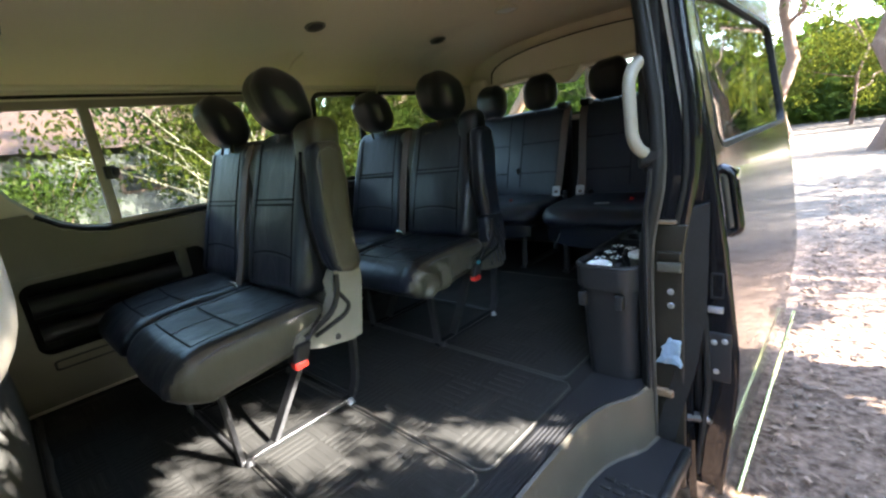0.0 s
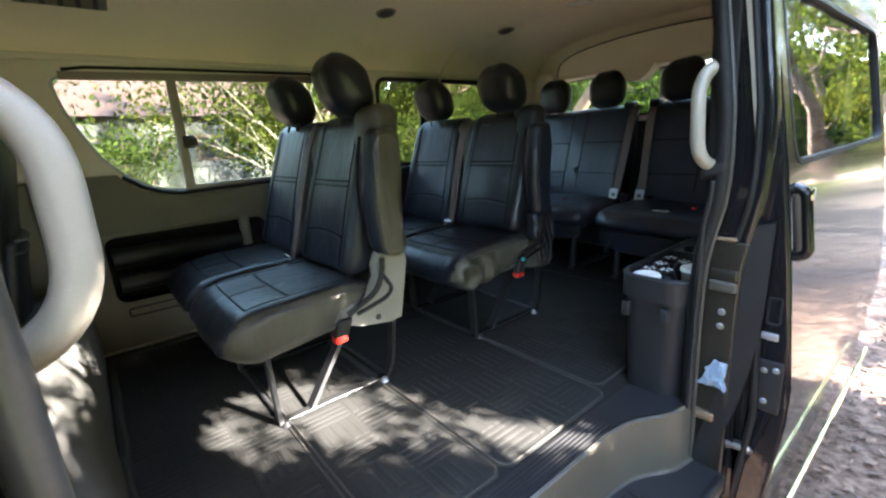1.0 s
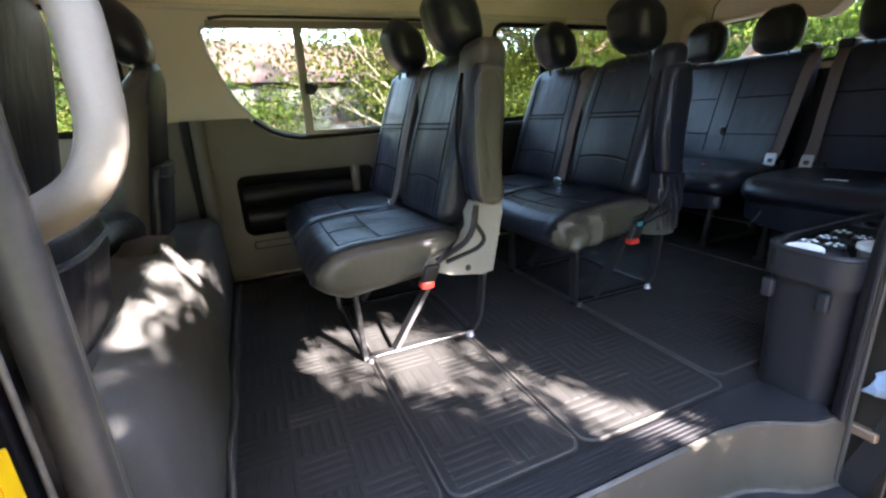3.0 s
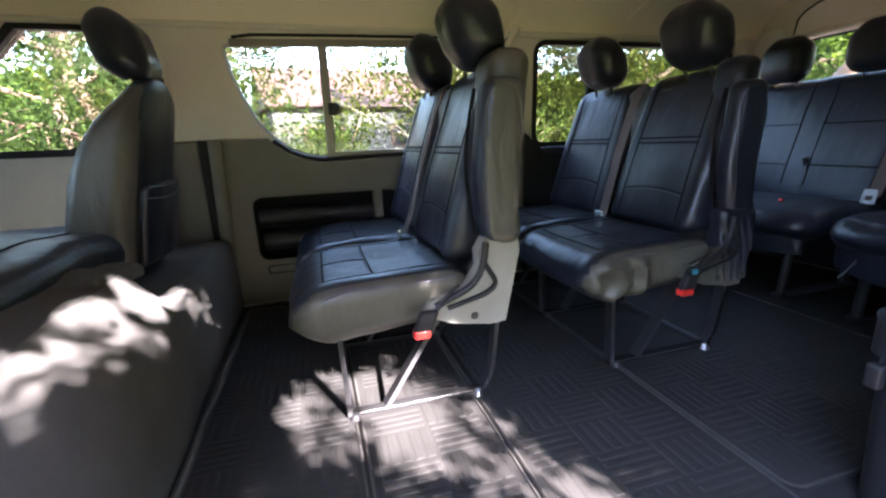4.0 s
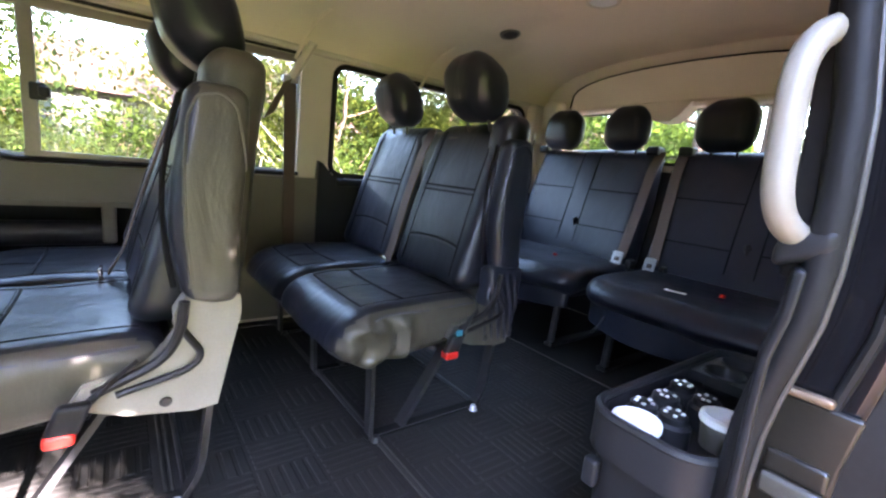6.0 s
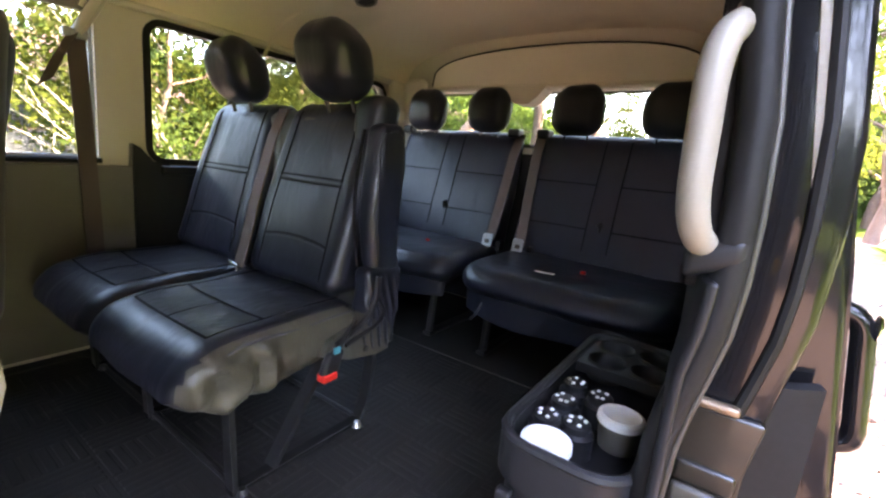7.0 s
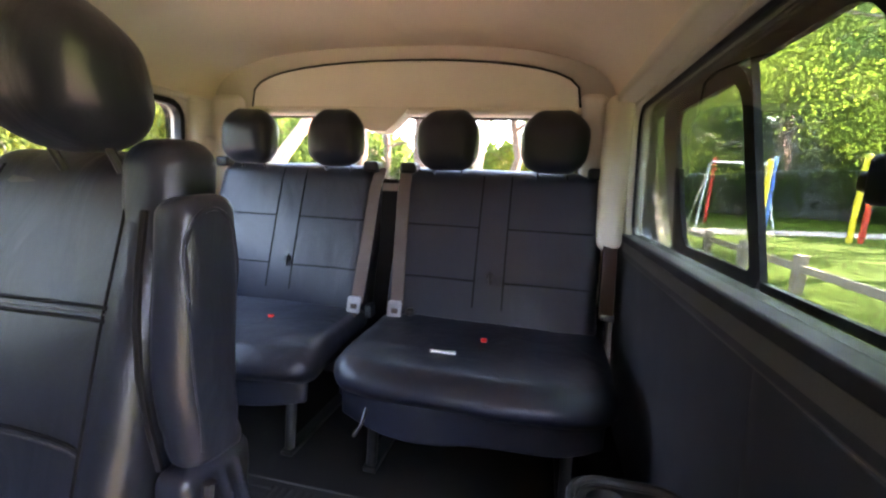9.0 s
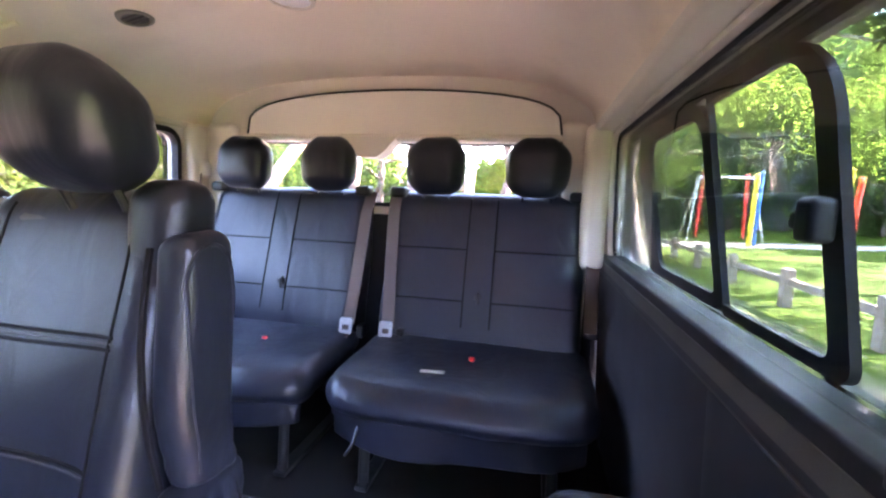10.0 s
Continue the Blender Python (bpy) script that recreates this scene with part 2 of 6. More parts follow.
GUM_BARK = material("smooth_salmon_bark", (0.36, 0.2, 0.13), 0.7, var=0.3, scale=3, fine=30, bump=0.3, dist=0.01, stain=((0.2, 0.13, 0.09), 2.0, 0.6))
BARK = material("red_brown_bark", (0.11, 0.065, 0.045), 0.9, var=0.35, scale=5, fine=40, bump=0.7, dist=0.03, stain=((0.2, 0.15, 0.11), 2.5, 0.55))
LEAF = foliage("green_leaves", (0.038, 0.062, 0.018))
LEAF_YELLOW = foliage("yellow_green_leaves", (0.046, 0.06, 0.016), 0.5)
LEAF_BRIGHT = foliage("bright_green_leaves", (0.052, 0.088, 0.026), 0.6)
LEAF_DARK = foliage("dark_green_leaves", (0.026, 0.046, 0.018))
LITTER = material("dead_leaves", (0.13, 0.085, 0.06), 0.8, var=0.3, scale=30, bump=0.2, island=0.55)
WOOD = material("weathered_timber", (0.2, 0.14, 0.1), 0.85, var=0.3, scale=8, fine=90, bump=0.4, dist=0.004)
POLE_RED = material("red_pole_paint", (0.6, 0.04, 0.02), 0.4, var=0.1, bump=0)
POLE_YELLOW = material("yellow_pole_paint", (0.75, 0.5, 0.02), 0.4, var=0.1, bump=0)
POLE_BLUE = material("blue_pole_paint", (0.02, 0.12, 0.5), 0.4, var=0.1, bump=0)
WALLPAINT = material("grey_render", (0.07, 0.068, 0.06), 0.8, var=0.1, scale=1.5, bump=0.1)
ROOFING = material("terracotta_roof", (0.06, 0.026, 0.018), 0.8, var=0.2, scale=4, bump=0.3, dist=0.01)


# ---------------------------------------------------------------- mesh helpers
def finish(bm, name, mat, smooth=True):
    me = bpy.data.meshes.new(name)
    bmesh.ops.recalc_face_normals(bm, faces=bm.faces)
    bm.to_mesh(me)
    bm.free()
    for m in mat if isinstance(mat, (list, tuple)) else (mat,):
        me.materials.append(m)
    if smooth:
        me.polygons.foreach_set("use_smooth", [True] * len(me.polygons))
        me.set_sharp_from_angle(angle=radians(38))
    return me


def part(name, bm, mat, parent=None, label="", smooth=True):
    ob = new(name, finish(bm, name, mat, smooth))
    if parent is not None:
        ob.parent = parent
    return tagged(ob, label)


def thing(name, label, category, group="", at=(0, 0, 0), kind=""):
    ob = new(name)
    ob.empty_display_size = 0.05
    ob.location = at
    return tagged(ob, label, category, group, kind)


def solo(name, bm, mat, label, category="", group="", kind="", smooth=True):
    return tagged(part(name, bm, mat, None, label, smooth), label, category, group, kind)


def rbox(lo, hi, r=0.01, n=(2, 2, 2), k=3, fn=None, bm=None):
    """A box with rounded edges, cut into a grid that fn can bend."""
    bm = bm or bmesh.new()
    lo, hi = Vector(lo), Vector(hi)
    half, mid = (hi - lo) / 2, (hi + lo) / 2
    r = min(r, *(0.999 * h for h in half))
    axes = []
    for a in range(3):
        inner = half[a] - r
        row = [-inner - r * math.tan(0.25 * math.pi * (1 - i / k)) for i in range(k)]
        row += [-inner + 2 * inner * i / n[a] for i in range(n[a] + 1)]
        row += [inner + r * math.tan(0.25 * math.pi * (i + 1) / k) for i in range(k)]
        axes.append(row)
    seen = {}

    def vert(i, j, l):
        key = (i, j, l)
        if key not in seen:
            p = Vector((axes[0][i], axes[1][j], axes[2][l]))
            c = Vector([max(-(half[a] - r), min(half[a] - r, p[a])) for a in range(3)])
            d = p - c
            p = c + d.normalized() * r if d.length > 1e-9 else p
            p += mid
            seen[key] = bm.verts.new(fn(p) if fn else p)
        return seen[key]

    X, Y, Z = (len(a) - 1 for a in axes)
    for i in range(X):
        for j in range(Y):
            for l in (0, Z):
                bm.faces.new([vert(i, j, l), vert(i + 1, j, l), vert(i + 1, j + 1, l), vert(i, j + 1, l)])
    for i in range(X):
        for l in range(Z):
            for j in (0, Y):
                bm.faces.new([vert(i, j, l), vert(i + 1, j, l), vert(i + 1, j, l + 1), vert(i, j, l + 1)])
    for j in range(Y):
        for l in range(Z):
            for i in (0, X):
                bm.faces.new([vert(i, j, l), vert(i, j + 1, l), vert(i, j + 1, l + 1), vert(i, j, l + 1)])
    return bm


def tube(points, radius, sides=10, bm=None, flat=1.0, cap=True):
    """A tube along points; radius one number or one a point; flat squeezes it across its second axis."""
    bm = bm or bmesh.new()
    pts = [Vector(p) for p in points]
    rad = radius if isinstance(radius, (list, tuple)) else [radius] * len(pts)
    up, rings = None, []
    for i, p in enumerate(pts):
        way = (pts[min(i + 1, len(pts) - 1)] - pts[max(i - 1, 0)]).normalized()
        if up is None:
            up = Vector((0, 0, 1)) if abs(way.z) < 0.9 else Vector((1, 0, 0))
        side = way.cross(up).normalized()
        up = side.cross(way).normalized()
        rings.append([bm.verts.new(p + side * rad[i] * math.cos(a) + up * rad[i] * flat * math.sin(a))
                      for a in (2 * math.pi * s / sides for s in range(sides))])
    for a, b in zip(rings, rings[1:]):
        for s in range(sides):
            bm.faces.new([a[s], a[(s + 1) % sides], b[(s + 1) % sides], b[s]])
    if cap:
        bm.faces.new(rings[0])
        bm.faces.new(rings[-1])
    return bm


def bent(points, r=0.03, k=5):
    """The corners of a polyline rounded off."""
    pts = [Vector(p) for p in points]
    out = [pts[0]]
    for a, b, c in zip(pts, pts[1:], pts[2:]):
        s, e = b + (a - b).normalized() * min(r, (a - b).length / 2), b + (c - b).normalized() * min(r, (c - b).length / 2)
        out += [s.lerp(b, t).lerp(b.lerp(e, t), t) for t in (i / k for i in range(k + 1))]
    return out + [pts[-1]]


def strap(points, width, thick, across, bm=None):
    """A flat strap along points, its width along the vector across."""
    bm = bm or bmesh.new()
    pts, w = [Vector(p) for p in points], Vector(across).normalized() * width / 2
    rings = []
    for i, p in enumerate(pts):
        way = (pts[min(i + 1, len(pts) - 1)] - pts[max(i - 1, 0)]).normalized()
        t = way.cross(w).normalized() * thick / 2
        rings.append([bm.verts.new(p + a) for a in (w + t, w - t, -w - t, -w + t)])
    for a, b in zip(rings, rings[1:]):
        for s in range(4):
            bm.faces.new([a[s], a[(s + 1) % 4], b[(s + 1) % 4], b[s]])
    bm.faces.new(rings[0])
    bm.faces.new(rings[-1])
    return bm


def lathe(profile, at=(0, 0, 0), sides=24, bm=None):
    """A turned shape: profile of (radius, height)."""
    bm = bm or bmesh.new()
    rings = []
    for r, z in profile:
        if r < 1e-5:
            rings.append([bm.verts.new((at[0], at[1], at[2] + z))])
        else:
            rings.append([bm.verts.new((at[0] + r * math.cos(a), at[1] + r * math.sin(a), at[2] + z)) for a in (2 * math.pi * s / sides for s in range(sides))])
    for a, b in zip(rings, rings[1:]):
        for s in range(sides):
            q = [a[s % len(a)], a[(s + 1) % len(a)], b[(s + 1) % len(b)], b[s % len(b)]]
            q = list(dict.fromkeys(q))
            if len(q) > 2:
                bm.faces.new(q)
    return bm


def rounded(x0, y0, x1, y1, r, k=5):
    """A rectangle with rounded corners, counter-clockwise; r one number or four (from the lower left)."""
    rs = r if isinstance(r, (list, tuple)) else [r] * 4
    out = []
    for (cx, cy, a0), q in zip(((x0, y0, 180), (x1, y0, 270), (x1, y1, 0), (x0, y1, 90)), rs):
        ox, oy = cx + (q if cx == x0 else -q), cy + (q if cy == y0 else -q)
        steps = k if q > 1e-4 else 0
        out += [(ox + q * math.cos(radians(a0 + 90 * i / max(1, steps))), oy + q * math.sin(radians(a0 + 90 * i / max(1, steps)))) for i in range(steps + 1)]
    return out


def sheet(outer, holes, place, thick, bm=None):
    """A slab with openings right through it. Loops of (u, v); place maps (u, v, depth) to the world, depth 0 to thick."""
    bm = bm or bmesh.new()
    sides = []
    for d in (0.0, thick):
        flat = bmesh.new()
        for loop in (outer, *holes):
            vs = [flat.verts.new((u, v, 0)) for u, v in loop]
            for a, b in zip(vs, vs[1:] + vs[:1]):
                flat.edges.new((a, b))
        bmesh.ops.triangle_fill(flat, edges=list(flat.edges), use_beauty=True)
        made = {v: bm.verts.new(place(v.co.x, v.co.y, d)) for v in flat.verts}
        flat.verts.ensure_lookup_table()
        sides.append([made[v] for v in flat.verts])
        for f in flat.faces:
            bm.faces.new([made[v] for v in f.verts])
        flat.free()
    start = 0
    for loop in (outer, *holes):
        m = len(loop)
        for i in range(m):
            a, b = start + i, start + (i + 1) % m
            bm.faces.new([sides[0][a], sides[0][b], sides[1][b], sides[1][a]])
        start += m
    return bm


def ring(outer, inner, place, thick, bm=None):
    """A closed frame between two loops of the same count."""
    bm = bm or bmesh.new()
    m = len(outer)
    rows = [[bm.verts.new(place(u, v, d)) for u, v in loop] for loop, d in ((outer, 0), (inner, 0), (inner, thick), (outer, thick))]
    for a, b in zip(rows, rows[1:] + rows[:1]):
        for i in range(m):
            bm.faces.new([a[i], a[(i + 1) % m], b[(i + 1) % m], b[i]])
    return bm


def inset(loop, d):
    """A loop drawn in by d (counter-clockwise loops)."""
    out = []
    m = len(loop)
    for i in range(m):
        a, b, c = Vector(loop[i - 1]), Vector(loop[i]), Vector(loop[(i + 1) % m])
        n1, n2 = (Vector((-(q - p).y, (q - p).x)).normalized() for p, q in ((a, b), (b, c)))
        s = n1 + n2
        s = s / max(0.3, s.length_squared / 2) if s.length > 1e-6 else n1
        out.append(tuple(b + s * d))
    return out


def merge(*bms):
    out = bmesh.new()
    for b in bms:
        me = bpy.data.meshes.new("join")
        b.to_mesh(me)
        b.free()
        out.from_mesh(me)
        bpy.data.meshes.remove(me)
    return out


# ---------------------------------------------------------------- the van's shell
def left_x(z):
    return -0.845 + 0.035 * z


def right_x(z):
    return 0.887 - 0.035 * z


def on_left(u, v, d):
    return (left_x(v) - d, u, v)


def on_right(u, v, d):
    return (right_x(v) + d, u, v)


def ceiling_z(x):
    return 1.12 + 0.225 * max(0.0, 1 - abs(x / 0.81) ** 2.7) ** (1 / 2.7)


Y0, Y1 = -1.35, 2.66                   # windscreen end and tailgate of the cabin
WIN1 = [(0.345, 0.628), (1.19, 0.645)] + rounded(0.9, 0.7, 1.195, 1.1, 0.02)[12:18] + [(0.05, 1.075), (0.02, 1.065), (0.012, 1.045), (0.03, 0.95), (0.06, 0.87), (0.105, 0.775), (0.16, 0.71), (0.22, 0.665), (0.28, 0.64)]
WIN2 = rounded(1.335, 0.645, 2.475, 1.1, (0.05, 0.05, 0.06, 0.05))
WIN0 = [(-0.9, 0.69), (-0.3, 0.69), (-0.27, 0.72), (-0.28, 1.07), (-0.32, 1.11), (-0.62, 1.11), (-0.92, 0.8)]
RWIN = rounded(1.292, 0.688, 2.55, 1.105, (0.02, 0.06, 0.06, 0.03))

# floor slab, cut out for the entry step
STEP_RIM = [(0.83, 0.05), (0.79, 0.1), (0.775, 0.16), (0.775, 0.5), (0.776, 0.95), (0.786, 1.02), (0.806, 1.07), (0.832, 1.11), (0.852, 1.15), (0.868, 1.24)]
outline = [(-0.86, Y0), (0.95, Y0), (0.95, 0.02)] + STEP_RIM + [(0.95, 1.26), (0.95, Y1), (-0.86, Y1)]
solo("floor", sheet(outline, [], lambda u, v, d: (u, v, -0.004 - d), 0.07), RUBBER, "black rubber-covered floor of the van", kind="structure", smooth=False)

RECESS = rounded(0.04, 0.205, 0.66, 0.485, 0.045)
# left wall: beige upper trim over a charcoal lower panel with a long recess
solo("wall_left", sheet([(Y0, 0.0), (Y1, 0.0), (Y1, 1.135), (Y0, 1.135)], [WIN0, WIN1, WIN2, RECESS], on_left, 0.05), TRIM, "beige plastic side wall with window openings", kind="structure")
low_top = [(1.275, 0.70), (1.27, 0.625), (0.345, 0.612), (0.28, 0.622), (0.215, 0.648), (0.15, 0.7), (0.14, 0.715)]
panel = thing("side_panel", "charcoal moulded plastic lower wall panel with storage recess", "wall panel")
part("panel_front", sheet([(-0.115, 0.02), (1.275, 0.02)] + low_top + [(-0.115, 0.715)], [RECESS], lambda u, v, d: (left_x(v) + 0.022 - d, u, v), 0.021), PANEL, panel)
part("recess_rim", ring(rounded(0.028, 0.193, 0.672, 0.497, 0.05), rounded(0.045, 0.21, 0.655, 0.48, 0.042), lambda u, v, d: (left_x(v) + 0.022 + d, u, v), 0.008), PANEL, panel)
# the recess is shallow, so its depth shade is put into the colour
part("recess_floor", sheet(rounded(0.03, 0.19, 0.67, 0.5, 0.05), [], lambda u, v, d: (left_x(v) - 0.0505 - d, u, v), 0.002), SHADE_BLACK, panel, "recess back with its deep shade in the colour")
part("recess_lining", ring(rounded(0.0405, 0.2055, 0.6595, 0.4845, 0.045), rounded(0.046, 0.211, 0.654, 0.479, 0.04), lambda u, v, d: (left_x(v) - 0.05 + d, u, v), 0.068), SHADE_BLACK, panel)
part("armrest_roll", tube([(left_x(0.4) - 0.010, y, 0.388) for y in (0.065, 0.08, 0.35, 0.57)], 0.034, 14, flat=1.2), PANEL_DARK, panel)
part("lower_roll", tube([(left_x(0.28) - 0.010, y, 0.285) for y in (0.07, 0.085, 0.35, 0.63)], 0.036, 14), PANEL_DARK, panel)
part("pull_strap", rbox((left_x(0.4) - 0.01, 0.545, 0.355), (left_x(0.4) + 0.03, 0.585, 0.487), 0.01), PANEL, panel)
part("slot_rim", ring(rounded(0.07, 0.145, 0.27, 0.185, 0.012), rounded(0.078, 0.152, 0.262, 0.178, 0.008), lambda u, v, d: (left_x(v) + 0.0222 + d, u, v), 0.004), PANEL_DARK, panel)
rear_panel = thing("side_panel", "black plastic lower wall panel beside the second and rear seats", "wall panel")
part("panel_front", sheet([(1.28, 0.02), (Y1 - 0.02, 0.02), (Y1 - 0.02, 0.63), (1.4, 0.632), (1.34, 0.645), (1.3, 0.69), (1.28, 0.7)], [], lambda u, v, d: (left_x(v) + 0.02 - d, u, v), 0.019), PANEL_DARK, rear_panel)
part("ledge", rbox((left_x(0.62) + 0.01, 1.36, 0.6), (left_x(0.62) + 0.035, Y1 - 0.04, 0.632), 0.01, n=(1, 12, 1)), PANEL_DARK, rear_panel)
pillar = thing("pillar_cover", "charcoal plastic pillar cover with rounded bead", "pillar trim")
part("bead_gap", tube([(left_x(z) + 0.016, -0.098 - 0.03 * (0.7 - z), z) for z in (0.02, 0.2, 0.4, 0.6, 0.714)], 0.024, 10), SEAL, pillar, "dark gap beside the bead")
part("bead", tube([(left_x(z) + 0.03, -0.056 - 0.03 * (0.7 - z), z) for z in (0.02, 0.2, 0.4, 0.6, 0.714)], 0.028, 14, flat=0.8), PANEL, pillar)
part("cover", rbox((-0.835, -0.30, 0.05), (-0.79, -0.115, 0.712), 0.012, n=(1, 3, 6)), PANEL, pillar)


def window(name, loop, place, divider, label, latch=None, rails=True, glass_mat=GLASS, depth=0.02, rim=0.016, edge_mat=SEAL):
    """A side window: rubber frame, pane on each side of the divider, rails and a latch."""
    w = thing(name, label, "window", kind="structure")
    part("window_frame", ring(inset(loop, -rim), inset(loop, 0.01), lambda u, v, d: place(u, v, (0.017 if rim < 0.01 else -0.006) + d), 0.012 if rim < 0.01 else 0.03), edge_mat, w)
    if edge_mat is REVEAL:
        sill = [(u, v) for u, v in inset(loop, -0.006) if v < 0.72 and u > 0.1]
        part("gasket", tube([place(u, v, -0.004) for u, v in sorted(sill)], 0.0085, 8), SEAL, w, "black rubber gasket along the curved sill")
        part("gasket", tube([place(u, v, -0.002) for u, v in ((0.055, 1.09), (0.12, 1.1), (0.4, 1.105), (1.19, 1.11))], 0.006, 8), SEAL, w)
    ob = part("pane", sheet(inset(loop, 0.006), [], lambda u, v, d: place(u, v, depth + d), 0.004), glass_mat, w)
    ob.visible_shadow = False
    lo, hi = min(v for _, v in loop), max(v for _, v in loop)
    for y in divider:
        part("divider", merge(rbox((-0.008, y - 0.018, lo - 0.004), (0.008, y + 0.018, hi - 0.004), 0.004, n=(1, 1, 8), fn=lambda p: Vector(place(p.y, p.z, depth - 0.012 - p.x)))), ALU if rails else SEAL, w)
    if rails:
        a, b = min(u for u, _ in loop), max(u for u, _ in loop)
        part("top_rail", rbox((-0.007, a + 0.03, hi - 0.026), (0.007, b - 0.01, hi + 0.004), 0.003, n=(1, 8, 1), fn=lambda p: Vector(place(p.y, p.z + (0.018 * (p.y - b) / (b - a) if name == "window_1" else 0), depth - 0.014 - p.x))), ALU, w)
        part("bottom_rail", rbox((-0.007, divider[0] - 0.02 if divider else a + 0.04, lo - 0.004), (0.007, b - 0.012, lo + 0.022), 0.003, n=(1, 8, 1), fn=lambda p: Vector(place(p.y, p.z, depth - 0.014 - p.x))), ALU, w)
    if latch:
        y, z = latch
        part("latch", merge(rbox((-0.012, y - 0.018, z - 0.025), (0.012, y + 0.022, z + 0.025), 0.006, fn=lambda p: Vector(place(p.y, p.z, depth - 0.03 - p.x))),
                            rbox((-0.02, y + 0.004, z - 0.016), (0.02, y + 0.03, z + 0.016), 0.006, fn=lambda p: Vector(place(p.y, p.z, depth - 0.034 - p.x)))), PANEL_DARK, w, "black plastic window latch")
    return w


window("window_1", WIN1, on_left, [0.385], "sliding side window in a brown-grey aluminium frame", latch=(0.405, 0.825), rim=0.006, edge_mat=REVEAL, glass_mat=SIDE_GLASS)
window("window_2", WIN2, on_left, [1.635], "long rear side window with dark divider", rails=False, rim=0.011, glass_mat=SIDE_GLASS)
window("window_3", WIN0, on_left, [], "driver's door window with dark rubber frame", rails=False)

# right wall: behind the door opening, and ahead of it
REAR_OF_DOOR = 1.27
solo("wall_right", sheet([(REAR_OF_DOOR - 0.004, -0.05), (Y1, -0.05), (Y1, 1.135), (REAR_OF_DOOR - 0.004, 1.135)], [RWIN], on_right, 0.05), TRIM, "beige plastic rear side wall with window opening", kind="structure")
rp = thing("side_panel", "black plastic lower wall panel with a glossy sill ledge", "wall panel")
part("panel_front", sheet([(REAR_OF_DOOR + 0.03, 0.02), (Y1 - 0.03, 0.02), (Y1 - 0.03, 0.632), (REAR_OF_DOOR + 0.03, 0.632)], [], lambda u, v, d: (right_x(v) - 0.009 + d, u, v), 0.008), PANEL_DARK, rp)
part("sill", rbox((right_x(0.65) - 0.014, REAR_OF_DOOR - 0.06, 0.618), (right_x(0.65) + 0.045, Y1 - 0.06, 0.652), 0.012, n=(3, 14, 1), fn=lambda p: Vector((p.x, p.y, p.z + 0.42 * max(0.0, p.x - 0.835)))), PANEL_DARK, rp, "glossy charcoal window ledge")
part("ledge_upstand", sheet([(REAR_OF_DOOR - 0.003, 0.63), (Y1 - 0.06, 0.63), (Y1 - 0.06, 0.676), (REAR_OF_DOOR - 0.003, 0.676)], [], lambda u, v, d: (right_x(v) - 0.014 + d, u, v), 0.013), STEPTRIM, rp, "charcoal upstand below the window")
part("reveal_cover", rbox((right_x(0.69) - 0.012, REAR_OF_DOOR - 0.02, 0.668), (right_x(0.69) + 0.052, Y1 - 0.1, 0.6985), 0.006, n=(1, 12, 1)), SEAL, rp, "black window reveal")
window("window_4", RWIN, on_right, [], "rear side window beside the open sliding door", rails=False, rim=0.003)
solo("wall_front_right", sheet([(Y0, -0.05), (-0.11, -0.05), (-0.11, 1.135), (Y0, 1.135)], [[(-0.95, 0.69), (-0.2, 0.69), (-0.2, 1.09), (-0.62, 1.09)]], on_right, 0.05), PANEL, "front door inside panel with window opening", kind="structure")
wf = thing("window_5", "front passenger door window glass", "window", kind="structure")
part("pane", sheet([(-0.955, 0.685), (-0.195, 0.685), (-0.195, 1.095), (-0.62, 1.095)], [], lambda u, v, d: on_right(u, v, 0.02 + d), 0.004), GLASS, wf).visible_shadow = False

solo("trim", rbox((0.79, REAR_OF_DOOR, 1.114), (0.856, Y1 - 0.02, 1.144), 0.012, n=(1, 14, 1)), TRIM, "beige cornice between side wall and headliner", kind="structure")
solo("trim", rbox((-0.835, Y0 + 0.05, 1.118), (-0.79, Y1 - 0.02, 1.142), 0.01, n=(1, 20, 1)), TRIM, "beige cornice over the side windows", kind="structure")

# ceiling: a vaulted headliner
bm = bmesh.new()
xs = [0.81 * math.sin(0.5 * math.pi * i / 16) for i in range(-16, 17)]
ys = [Y0 + (Y1 - Y0) * i / 20 for i in range(21)]
under = [[bm.verts.new((x, y, ceiling_z(x))) for x in xs] for y in ys]
over = [[bm.verts.new((x * 1.09, y, ceiling_z(x) + 0.05)) for x in xs] for y in ys]
for rows in (under, over):
    for a, b in zip(rows, rows[1:]):
        for i in range(len(xs) - 1):
            bm.faces.new([a[i], a[i + 1], b[i + 1], b[i]])
for i in (0, -1):
    for j in range(len(ys) - 1):
        bm.faces.new([under[j][i], under[j + 1][i], over[j + 1][i], over[j][i]])
    for j in range(len(xs) - 1):
        bm.faces.new([under[i][j], under[i][j + 1], over[i][j + 1], over[i][j]])
solo("ceiling", bm, HEADLINER, "vaulted warm beige fabric headliner", kind="structure")
for y in (1.24, 1.83):                 # pressed ribs that run up from the left wall into the roof
    solo("trim", tube([(-0.80, y - 0.075, 1.085), (-0.782, y - 0.045, 1.17), (-0.735, y - 0.01, 1.235), (-0.68, y + 0.02, 1.268)], 0.007, 8, flat=0.6), HEADLINER, "raised seam of the headliner", kind="structure")

